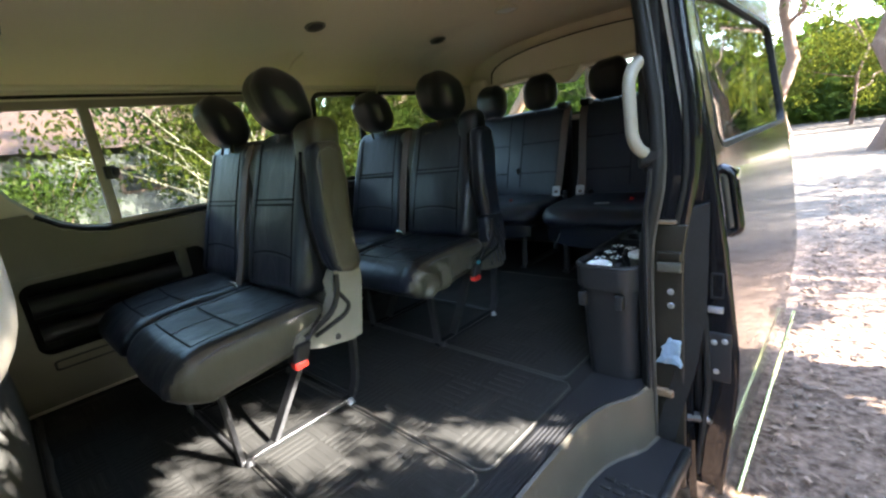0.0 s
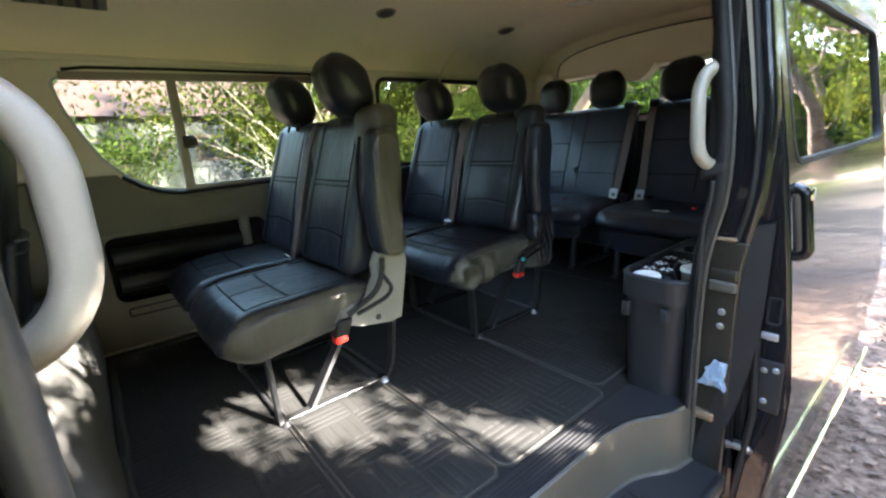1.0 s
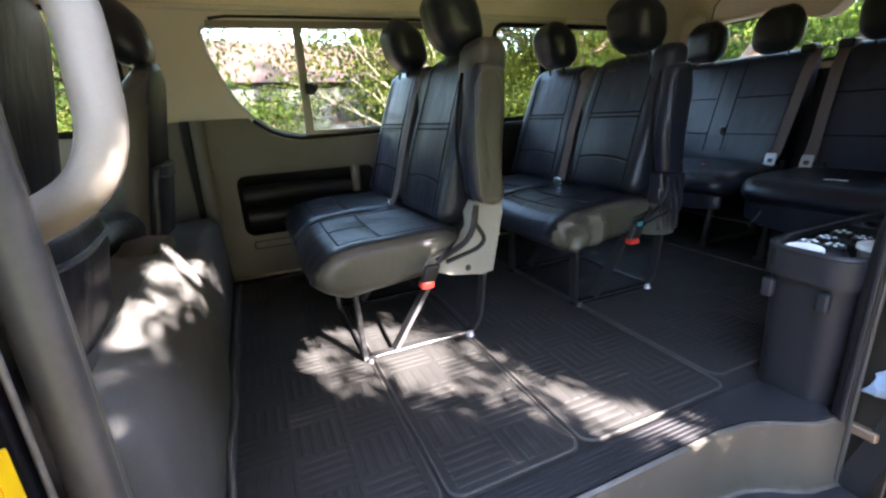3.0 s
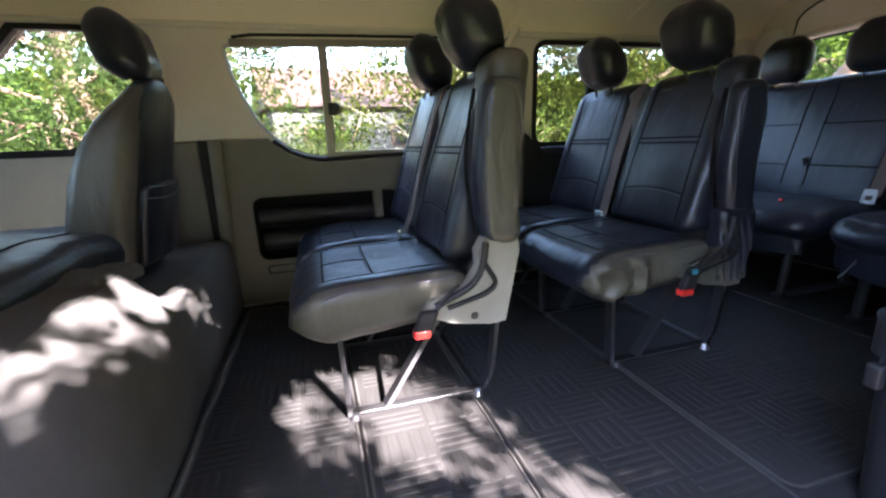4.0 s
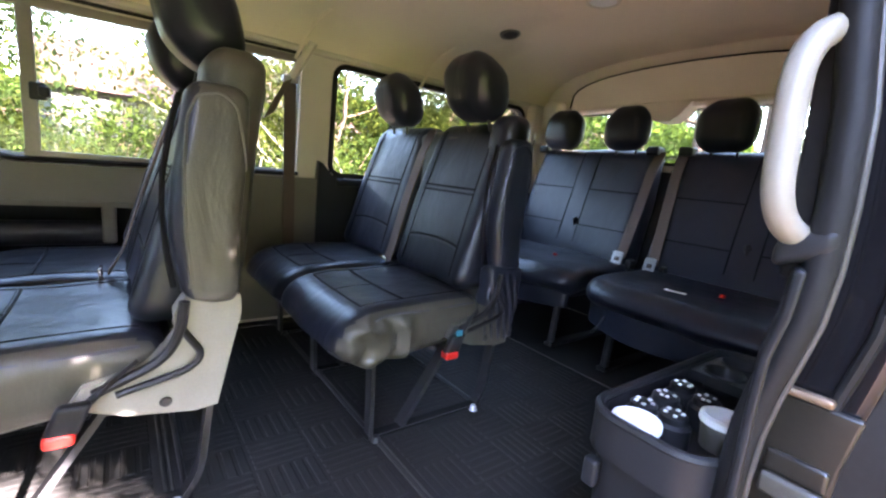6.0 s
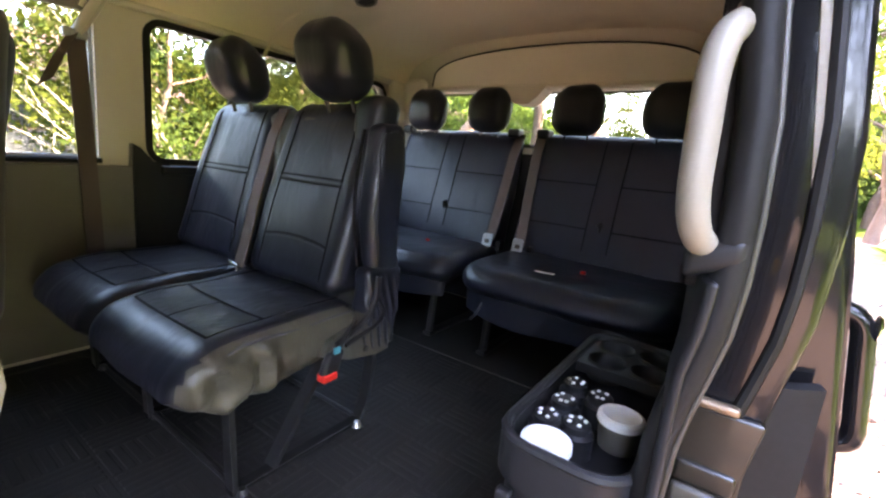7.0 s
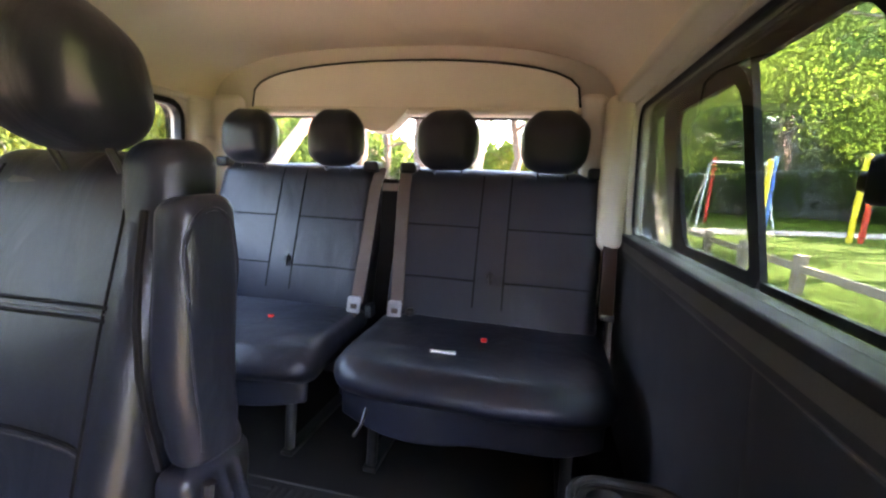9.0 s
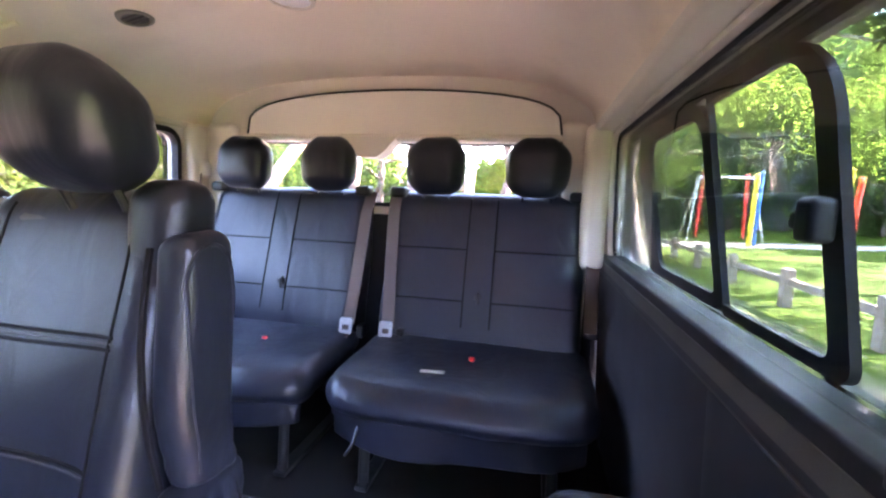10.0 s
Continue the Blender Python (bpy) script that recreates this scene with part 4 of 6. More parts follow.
def draped(points, ob, way, radius=0.0035, lift=0.0):
    """A seam laid onto the surface of ob: the points are carried along way until they meet it."""
    tree_ = BVHTree.FromPolygons([v.co for v in ob.data.vertices], [f.vertices[:] for f in ob.data.polygons])
    way = Vector(way).normalized()
    fine = []
    for a, b in zip(points, points[1:]):
        fine += [Vector(a).lerp(Vector(b), i / 6) for i in range(6)]
    laid = []
    for p in fine + [Vector(points[-1])]:
        place, normal, _, _ = tree_.ray_cast(p - way * 0.12, way, 0.3)
        if place is not None:
            laid.append(place - way * lift)
    return tube(laid if len(laid) > 2 else points, radius, 6)


def headrest(cx, cy, z0=0.858, w=0.22, h=0.224, d=0.145, tip=-0.012):
    """A soft egg-shaped head restraint, fuller above the middle and tipped forward."""
    def shape(p):
        t = (p.z - z0) / h
        s = 0.84 + 0.16 * math.sin(math.pi * min(1.0, 0.08 + 0.75 * t))
        top = 1 - 0.17 * max(0.0, t - 0.6) ** 1.5 / 0.25
        return Vector((cx + (p.x - cx) * s * top, cy + (p.y - cy) * s * (1 - 0.18 * max(0.0, t - 0.7) / 0.3) - tip * (t - 0.5), p.z))
    return rbox((cx - w / 2, cy - d / 2, z0), (cx + w / 2, cy + d / 2, z0 + h), 0.066, n=(4, 3, 4), k=6, fn=shape)


def cushion(x0, x1, y0, y1, z0, z1, sag=0.012, corner=0.0, cuts=(8, 8, 3), droop=0.022, tuck=0.045, skirted=False):
    """A seat cushion with a deep rolled front and an underside that rises to the rear."""
    mx, hx = (x0 + x1) / 2, (x1 - x0) / 2

    def shape(p):
        u, t, w = (p.x - mx) / hx, (p.y - y0) / (y1 - y0), (p.z - z0) / (z1 - z0)
        dip = -sag * (1 - u * u) * math.sin(math.pi * min(1, max(0, t))) * w
        roll = -droop * (max(0.0, 0.38 - t) / 0.38) ** 2 * w
        under = tuck * max(0.0, 0.5 - w) * max(0.0, 1 - t * 3)
        rise = 0.05 * t * (1 - w)
        swell = -0.012 * math.sin(math.pi * w) * max(0.0, 1 - t * 4)
        bow = corner * (max(0.0, abs(u) - 0.45) / 0.55) ** 2 * max(0.0, 1 - 1.6 * t)
        return Vector((p.x, p.y + under + swell + bow, p.z + dip + roll + rise))
    pad = rbox((x0, y0, z0), (x1, y1, z1), 0.058, n=cuts, k=5, fn=shape)
    if skirted:                            # the aisle side below the piping takes the door-lit cover
        plain = rbox((x0, y0, z0), (x1, y1, z1), 0.058, n=cuts, k=5)
        for f, g in zip(pad.faces, plain.faces):
            c = g.calc_center_median()
            f.material_index = 1 if c.x > x1 - 0.022 and c.z < z1 - 0.012 else 0
        plain.free()
    return pad


def folds(bm, amount, scale, offset):
    """Small creases in a loose cover."""
    for v in bm.verts:
        q = v.co * scale + Vector((offset, 0, 0))
        v.co += noise.noise_vector(Vector((q.x, q.y, q.z * 0.6))) * amount
    return bm


def two_tone(ob, mat, where):
    """A plain or door-lit cover material on the faces that where(centre, normal) picks."""
    ob.data.materials.append(mat)
    for f in ob.data.polygons:
        if where(f.center, f.normal):
            f.material_index = 1


def double_seat(wrinkle, label):
    """Two black leather seats on one steel frame, with a raised armrest at the aisle."""
    # the first seat's aisle parts take the cover with door light in its colour
    side = LEATHER if wrinkle else LEATHER_BACK
    s = thing("double_seat", label, "seat", "passenger seats beside the aisle")
    wall, aisle = (-0.735, -0.315), (-0.285, 0.105)
    for x0, x1 in (wall, aisle):
        b = part("backrest", folds(back_pad(x0, x1, 0.34), 0.005, 7, x0 * 7), LEATHER, s)
        m, hw = (x0 + x1) / 2, (x1 - x0) / 2
        for z, arch, r in ((0.659, 0, 0.003), (0.651, 0, 0.002), (0.643, 0, 0.003), (0.487, 0.013, 0.003), (0.479, 0.013, 0.002)):
            part("seam", draped([(m + hw * 0.68 * k, lean(z), z + arch * (1 - k * k)) for k in (-1, -0.6, -0.2, 0.2, 0.6, 1)], b, (0, 1, 0), r), STITCH if r > 0.0025 else THREAD, b)
        for k in (-1, 1):
            part("side_seam", draped([(m + k * hw * (0.69 - 0.06 * t), lean(0.40 + 0.44 * t), 0.40 + 0.44 * t) for t in (0, 0.25, 0.5, 0.75, 1)], b, (0, 1, 0), 0.0027), STITCH, b)
    for cx, cy in ((-0.515, 0.745 - 0.03 * wrinkle), (-0.04 + 0.006 * wrinkle, 0.735 - 0.035 * wrinkle)):
        h = part("headrest", folds(headrest(cx, cy, 0.856 + 0.006 * wrinkle, 0.2 + 0.008 * wrinkle, 0.19, 0.146, 0.045), 0.005, 10, cx * 5), LEATHER, s)
        for k in (-0.05, 0.05):
            part("post", tube([(cx + k, 0.735, 0.835), (cx + k, cy + 0.01, 0.885)], 0.006, 8), STEEL, h)
    part("belt_tower", folds(rbox((0.005, 0.725, 0.45), (0.142 - 0.03 * wrinkle, 0.83, 0.884), 0.04, n=(2, 2, 6), k=5, fn=lambda p: Vector((p.x, p.y + 0.10 * (p.z - 0.84), p.z))), 0.007, 8, 3), side, s, "leather-covered belt tower at the aisle shoulder")
    part("back_cover", folds(rbox((-0.70, 0.70, 0.3), (0.11, 0.775, 0.84), 0.035, n=(8, 1, 6), fn=lambda p: Vector((p.x, p.y + 0.11 * (p.z - 0.5), p.z))), 0.006, 8, 1), LEATHER_BACK, s, "black vinyl cover of the seat backs")
    for x0, x1, off in ((-0.735, -0.292, 2), (-0.298, 0.16, 5)):
        pad = folds(cushion(x0, x1, 0.222, 0.66, 0.198, 0.372, cuts=(8, 26, 8), droop=0.045, tuck=0.13, skirted=off == 5), 0.006, 7, off)
        if wrinkle and off == 5:
            for v in pad.verts:            # the loose cover bunches up in pleats on the aisle side
                y, z = v.co.y, v.co.z
                w = max(0.0, min(1.0, (v.co.x - 0.09) / 0.05)) * max(0.0, min(1.0, (y - 0.225) / 0.05, (0.5 - y) / 0.08)) * max(0.0, min(1.0, (0.352 - z) / 0.03))
                wave = math.sin(66 * y + 5 * noise.noise(Vector((y * 9, z * 9, 1))) + 8 * (z - 0.27))
                v.co.x += w * (0.006 + 0.017 * wave * (0.6 + 0.8 * noise.noise(Vector((y * 15, 2, 5))) ** 2) + 0.006 * noise.noise(v.co * 24))
        c = part("cushion", pad, (LEATHER, LEATHER_BACK), s)
        for y, r in ((0.42, 0.003), (0.413, 0.0018), (0.30, 0.003)):
            part("seam", draped([(x0 + (x1 - x0) * q, y + 0.01 * (0.5 - q) ** 2, 0.37) for q in (0.14, 0.3, 0.5, 0.7, 0.86)], c, (0, 0, -1), r), STITCH if r > 0.0025 else THREAD, c)
        for q in (0.14, 0.5, 0.86):
            part("seam", draped([(x0 + (x1 - x0) * q, y, 0.37) for y in ((0.30, 0.42, 0.48, 0.56, 0.62) if q != 0.5 else (0.30, 0.36, 0.42))], c, (0, 0, -1), 0.0019), STITCH, c)
    part("piping", tube([(0.152, 0.25 + 0.37 * i / 8, 0.348 + 0.003 * math.sin(i) - 0.045 * max(0.0, 1 - i / 3) ** 2) for i in range(9)], 0.0032, 6), THREAD, s, "pale edge piping")
    # folded-up armrest
    arm = rbox((0.118 - 0.018 * wrinkle, 0, 0.432), (0.190 - 0.03 * wrinkle, 0.1, 0.808), 0.026, n=(4, 5, 18), k=5)
    for v in arm.verts:
        t = (v.co.z - 0.432) / 0.374
        v.co.y = 0.682 - 0.022 * math.sin(math.pi * t) + v.co.y * (0.92 + 0.22 * math.sin(math.pi * max(0.0, 1 - t) ** 0.8)) + 0.012 * t
        v.co.x += 0.012 * (1 - t)
        crush = max(0.0, 0.34 - t) / 0.34
        v.co += noise.noise_vector(Vector((v.co.x * 30, v.co.y * 24, v.co.z * 34 + 9 * wrinkle))) * 0.009 * crush
    arm = part("armrest", folds(arm, 0.007, 9, 4), side, s, "padded armrest folded upright")
    two_tone(arm, LEATHER, lambda p, n: n.y < -0.35)
    part("armrest_piping", tube([(0.126 - 0.02 * wrinkle + 0.012 * (1 - t), 0.672 - 0.022 * math.sin(math.pi * t) + 0.012 * t, 0.45 + 0.34 * t) for t in (0, 0.2, 0.4, 0.6, 0.8, 1)], 0.005, 6), STITCH, arm)
    hi = 0.184 - 0.03 * wrinkle
    loop = [(hi, 0.694, 0.47), (hi, 0.686, 0.56), (hi, 0.684, 0.66), (hi, 0.69, 0.75), (hi, 0.705, 0.787), (hi, 0.74, 0.795), (hi, 0.765, 0.775), (hi, 0.782, 0.68), (hi, 0.786, 0.58), (hi, 0.778, 0.48)]
    part("armrest_seam", draped(bent(loop, 0.012, 4), arm, (-1, 0, 0), 0.003), side, arm)
    # moulded hinge cover with recliner lever
    outline = [(0.52, 0.268), (0.60, 0.238), (0.70, 0.222), (0.738, 0.226), (0.755, 0.3), (0.78, 0.40), (0.778, 0.435), (0.73, 0.452), (0.69, 0.442), (0.67, 0.41), (0.672, 0.37), (0.655, 0.345), (0.62, 0.32), (0.54, 0.30)]
    hinge = part("hinge_cover", sheet(outline, [], lambda u, v, d: (0.13 + d + 0.008 * math.sin(9 * v), u, v), 0.042), HINGE if not wrinkle else LEATHER_BACK, s, "grey plastic hinge cover" if not wrinkle else "dark hinge cover")
    if wrinkle:
        sleeve = rbox((0.118, 0.655, 0.232), (0.174, 0.785, 0.452), 0.018, n=(2, 30, 16), k=3)
        for v in sleeve.verts:
            z = v.co.z
            v.co.y -= 0.10 * max(0.0, 0.40 - z)
            ridge = 1 - abs(math.sin(125 * (v.co.y + 0.28 * (z - 0.3)) + 2.2 * noise.noise(v.co * 7)))
            fade = max(0.0, min(1.0, (0.44 - z) / 0.06))
            v.co += Vector((0.011 * ridge * (1 if v.co.x > 0.145 else 0.2), -0.007 * ridge, 0)) * fade + noise.noise_vector(v.co * 14) * 0.004
        part("hinge_sleeve", sleeve, side, s, "bunched shiny vinyl sleeve over the hinge")
    part("lever", tube(bent([(0.178, 0.555, 0.288), (0.181, 0.65, 0.33), (0.182, 0.678, 0.375), (0.182, 0.685, 0.435)], 0.03), 0.009, 8), PANEL_DARK, hinge)
    part("lever", tube(bent([(0.178, 0.585, 0.28), (0.18, 0.69, 0.306), (0.18, 0.715, 0.33), (0.18, 0.68, 0.385)], 0.02), 0.0065, 8), PANEL_DARK, hinge)
    part("bolt", lathe([(0, 0.004), (0.008, 0.003), (0.01, 0)], sides=14), STEEL, hinge).matrix_basis = pose(0.178, 0.655, 0.25, 0, 90, 0)
    # steel under-frame
    for x in (0.125, -0.28, -0.66):
        part("leg", strap([(x, 0.325, 0.235), (x, 0.333, 0.012)], 0.03, 0.012, (1, 0, 0)), STEEL, s)
        part("leg", strap(bent([(x, 0.735, 0.24), (x, 0.715, 0.06), (x, 0.685, 0.012)], 0.03), 0.03, 0.012, (1, 0, 0)), STEEL, s)
        # steel rail blackened to hold the seat's shade
        part("floor_rail", rbox((x - 0.014, 0.325, 0.006), (x + 0.014, 0.70, 0.02), 0.004, n=(1, 1, 1)), SHADE_BLACK, s)
        # highlight along the rail edge, drawn as a thin paler tube
        part("rail_edge", tube([(x + 0.0145, 0.33, 0.0185), (x + 0.0145, 0.695, 0.0185)], 0.0009, 6), SEALGREY, s, "thin paler line for the rail's edge highlight")
        part("brace", strap([(x - 0.004, 0.575, 0.245), (x - 0.004, 0.425, 0.015)], 0.034, 0.012, (1, 0, 0)), STEEL, s)
        for y in (0.345, 0.672):
            part("foot_bolt", lathe([(0, 0.016), (0.008, 0.014), (0.012, 0.004), (0.014, 0)], at=(x + 0.018, y, 0.006), sides=12), ZINC if y > 0.5 and x > 0 else STEEL, s)
    for y in (0.335, 0.72):
        part("cross_bar", tube([(-0.67, y, 0.225), (0.13, y, 0.225)], 0.011, 8), STEEL, s)
    for y in (0.34, 0.69):
        part("cross_wire", tube([(-0.28, y, 0.016), (0.125, y, 0.016)], 0.006, 8), STEEL, s)
    part("seat_pan", rbox((-0.70, 0.27, 0.232), (0.13, 0.69, 0.255), 0.006), STEEL, s)
    # belts and buckles
    belt = part("seat_belt", strap([(-0.300, 0.742, 0.845), (-0.297, 0.70, 0.76), (-0.294, 0.648, 0.60), (-0.282, 0.60, 0.44), (-0.262, 0.57, 0.385)], 0.046, 0.004, (1, 0, 0)), WEBBING, s, "grey-brown belt webbing")
    part("tongue", rbox((-0.29, 0.55, 0.372), (-0.24, 0.56, 0.40), 0.004), CHROME, belt)
    strap_ob = part("buckle_strap", strap([(0.178, 0.60, 0.325), (0.192, 0.565, 0.30), (0.20, 0.53, 0.262)], 0.04, 0.007, (0, 0.8, 0.6)), PANEL_DARK, s)
    part("buckle", rbox((0.19, 0.5, 0.238), (0.212, 0.545, 0.29), 0.008, fn=lambda p: Vector((p.x, p.y + 0.4 * (p.z - 0.26), p.z))), PANEL_DARK, strap_ob, "black belt buckle")
    if wrinkle:
        part("tag", rbox((0.207, 0.522, 0.288), (0.214, 0.54, 0.303), 0.002, n=(1, 1, 1)), TEAL, strap_ob, "small teal tag")
    part("release_button", rbox((0.187, 0.493, 0.226), (0.215, 0.533, 0.246), 0.005), RED, strap_ob, "red release button")
    return s


double_seat(0, "double passenger seat in black leather on a black steel frame")
double_seat(1, "double black leather passenger seat with a bunched side skirt").location = (0, 0.765, 0)


def bench(cx, half, label, tongue_x, belt_x, hook_x, lap):
    """A rear two-place bench."""
    s = thing("rear_bench", label, "seat", "rear bench seats")
    bx0, bx1 = cx - half, cx + half
    front, slope = 2.425, 0.30
    b = part("backrest", folds(back_pad(bx0, bx1, 0.10, 0.15, 0.11, 0.33, 0.895, front, slope), 0.006, 8, cx * 4), LEATHER, s)
    for k in (-0.05, 0.05):
        part("side_seam", draped([(cx + k, front + slope * (z - 0.36), z) for z in (0.42, 0.55, 0.7, 0.87)], b, (0, 1, 0), 0.003), STITCH, b)
    for a, c in ((bx0 + 0.03, cx - 0.05), (cx + 0.05, bx1 - 0.03)):
        for z in (0.69, 0.51):
            part("seam", draped([(a + (c - a) * k, front + slope * (z - 0.36), z) for k in (0, 0.25, 0.5, 0.75, 1)], b, (0, 1, 0), 0.003), STITCH, b)
    part("button", lathe([(0.014, 0.0), (0.012, 0.004), (0.007, 0.001), (0, 0.0)], sides=14), PANEL_DARK, b, "small dark hole with worn rim").matrix_basis = pose(hook_x, front + slope * 0.165 - 0.016, 0.53, 90, 0, 0)
    part("hook", tube(bent([(hook_x, front + 0.052, 0.545), (hook_x, front + 0.026, 0.535), (hook_x + 0.003, front + 0.024, 0.505)], 0.012), 0.005, 8), PANEL_DARK, b)
    for k in (-0.185, 0.185):
        h = part("headrest", folds(headrest(cx + k, 2.552, 0.886, 0.225, 0.21, 0.13), 0.005, 12, cx + k), LEATHER, s)
        for e in (-0.05, 0.05):
            part("post", tube([(cx + k + e, 2.575, 0.87), (cx + k + e, 2.556, 0.92)], 0.006, 8), CHROME, h)
    for e in (bx0 + 0.03, bx1 - 0.03):
        part("shoulder_guide", rbox((e - 0.03, 2.55, 0.87), (e + 0.03, 2.62, 0.91), 0.012, n=(2, 1, 1)), PANEL_DARK, s)
    c = part("cushion", folds(cushion(bx0 - 0.012, bx1 + 0.022, 1.985, 2.47, 0.248, 0.378, 0.014, 0.055), 0.006, 8, cx), LEATHER, s)
    skirt = rbox((bx0 + 0.01, 2.012, 0.185), (bx1 - 0.01, 2.03, 0.29), 0.008, n=(16, 1, 4))
    for v in skirt.verts:
        v.co.y += 0.02 * math.sin(16 * v.co.x) * (0.29 - v.co.z) * 4 + 0.01 * noise.noise(v.co * 14) + 0.055 * (max(0.0, abs((v.co.x - cx) / half) - 0.45) / 0.55) ** 2
        v.co.z -= 0.02 * math.sin(6 * (v.co.x - bx0)) * (0.29 - v.co.z) * 8
    part("cushion_skirt", skirt, LEATHER, s, "loose vinyl flap under the cushion")
    part("seat_pan", rbox((bx0 + 0.03, 2.06, 0.235), (bx1 - 0.03, 2.5, 0.275), 0.008), STEEL, s)
    for x in (bx0 + 0.09, bx1 - 0.09):
        part("leg", tube([(x, 2.12, 0.24), (x, 2.1, 0.0)], 0.016, 10), STEEL, s)
        part("leg", tube([(x, 2.45, 0.24), (x, 2.47, 0.0)], 0.016, 10), STEEL, s)
        part("foot_rail", rbox((x - 0.02, 2.08, 0.0), (x + 0.02, 2.5, 0.018), 0.005), STEEL, s)
    part("release_lever", tube(bent([(bx0 + 0.1, 2.05, 0.25), (bx0 + 0.1, 2.0, 0.2), (bx0 + 0.08, 1.99, 0.17)], 0.02), 0.005, 8), STEEL, s, "bare metal release lever")
    belt = part("seat_belt", strap([(belt_x, 2.585, 0.885), (belt_x + (tongue_x - belt_x) * 0.2, 2.535, 0.80), (belt_x + (tongue_x - belt_x) * 0.6, 2.47, 0.58), (tongue_x, 2.415, 0.40)], 0.046, 0.004, (1, 0, 0)), WEBBING, s, "grey-brown belt webbing")
    part("tongue", merge(ring(rounded(tongue_x - 0.024, 0.37, tongue_x + 0.024, 0.428, 0.008), rounded(tongue_x - 0.013, 0.385, tongue_x + 0.013, 0.404, 0.004), lambda u, v, d: (u, 2.394 - d + 0.25 * (v - 0.40), v), 0.006), rbox((tongue_x - 0.012, 2.375, 0.345), (tongue_x + 0.012, 2.381, 0.372), 0.003)), ZINC, belt, "bright metal belt tongue")
    part("lower_webbing", strap([(tongue_x + 0.002, 2.40, 0.40), (tongue_x + 0.004, 2.385, 0.372), (tongue_x + 0.006, 2.36, 0.366)], 0.03, 0.004, (1, 0, 0)), WEBBING, belt)
    part("buckle", rbox((tongue_x + 0.035, 2.40, 0.352), (tongue_x + 0.06, 2.45, 0.40), 0.008), PANEL_DARK, s)
    part("lap_buckle", rbox((lap[0] - 0.010, lap[1] - 0.007, 0.36), (lap[0] + 0.010, lap[1] + 0.008, 0.374), 0.005), RED, s, "red buckle lying on the cushion")
    return s


bench(-0.376, 0.352, "black leather two-place rear bench with a belt", -0.04, -0.022, -0.344, (-0.288, 2.27))
bench(0.425, 0.362, "black leather two-place rear bench beside the side panel", 0.112, 0.08, 0.428, (0.441, 2.283))
solo("paper_slip", rbox((0.308, 2.137, 0.3665), (0.378, 2.152, 0.3705), 0.001, n=(6, 1, 1), fn=lambda p: Vector((p.x, p.y + 0.1 * (p.x - 0.31), p.z))), WHITE, "white paper strip lying on the rear bench", "paper")

# belts on the pillars
b = thing("belt_cover", "beige moulded belt cover with a dark slot on the pillar", "belt cover")
part("plate", sheet(rounded(-0.262, 0.76, -0.166, 1.04, (0.01, 0.01, 0.045, 0.03)), [rounded(-0.24, 0.918, -0.196, 0.946, 0.006)], lambda u, v, d: (left_x(v) + 0.001 + d, u, v), 0.009), TRIM, b)
part("raised_rim", tube([(left_x(v) + 0.009, u, v) for u, v in rounded(-0.252, 0.77, -0.176, 1.03, (0.01, 0.01, 0.04, 0.025))[6:]], 0.0045, 8), TRIM, b)
part("slot", sheet(rounded(-0.242, 0.916, -0.194, 0.948, 0.006), [], lambda u, v, d: (left_x(v) + 0.002 + d, u, v), 0.002), SEAL, b, "dark belt slot")
part("webbing", strap([(left_x(0.93) + 0.008, -0.218, 0.932), (left_x(0.88) + 0.02, -0.222, 0.88), (left_x(0.7) + 0.024, -0.23, 0.7), (left_x(0.4) + 0.06, -0.24, 0.42)], 0.04, 0.004, (0, 1, 0)), WEBBING, b)
b = thing("pillar_belt", "grey-brown seat belt hanging on the window pillar", "seat belt")
part("webbing", strap([(left_x(1.0) + 0.05, 1.135, 0.995), (left_x(0.8) + 0.055, 1.14, 0.8), (left_x(0.5) + 0.06, 1.148, 0.45), (left_x(0.4) + 0.06, 1.15, 0.3)], 0.046, 0.004, (0, 1, 0)), WEBBING, b)
part("webbing", strap([(left_x(1.0) + 0.055, 1.13, 1.0), (left_x(1.0) + 0.075, 1.09, 0.93), (left_x(0.8) + 0.1, 1.05, 0.85)], 0.046, 0.004, (0, 0.8, 0.6)), WEBBING, b)
part("guide", rbox((left_x(1.0) + 0.03, 1.105, 0.985), (left_x(1.0) + 0.06, 1.165, 1.012), 0.008), ZINC, b, "metal belt guide")
part("anchor_arm", tube([(left_x(1.0) + 0.04, 1.14, 1.0), (left_x(1.1) + 0.03, 1.18, 1.07), (left_x(1.1) + 0.045, 1.22, 1.15)], 0.026, 10, flat=0.6), TRIM, b, "beige belt mounting arm")
b = thing("pillar_belt", "rear corner seat belt with beige upper anchor", "seat belt")
part("anchor", rbox((0.765, 2.545, 0.92), (0.835, 2.6, 1.0), 0.02, n=(2, 1, 2)), TRIM, b, "beige belt anchor cover")
part("slot", rbox((0.775, 2.535, 0.935), (0.825, 2.55, 0.955), 0.006), CHROME, b)
part("webbing", strap([(0.8, 2.545, 0.94), (0.81, 2.53, 0.8), (0.815, 2.5, 0.6), (0.815, 2.47, 0.42)], 0.046, 0.004, (1, 0.2, 0)), WEBBING, b)
part("tongue", rbox((0.795, 2.44, 0.42), (0.84, 2.45, 0.44), 0.004), CHROME, b)
b = thing("pillar_belt", "rear corner seat belt with beige anchor by the window", "seat belt")
part("anchor", rbox((-0.80, 2.53, 0.92), (-0.745, 2.59, 0.99), 0.018, n=(2, 1, 2)), TRIM, b, "beige belt anchor cover")
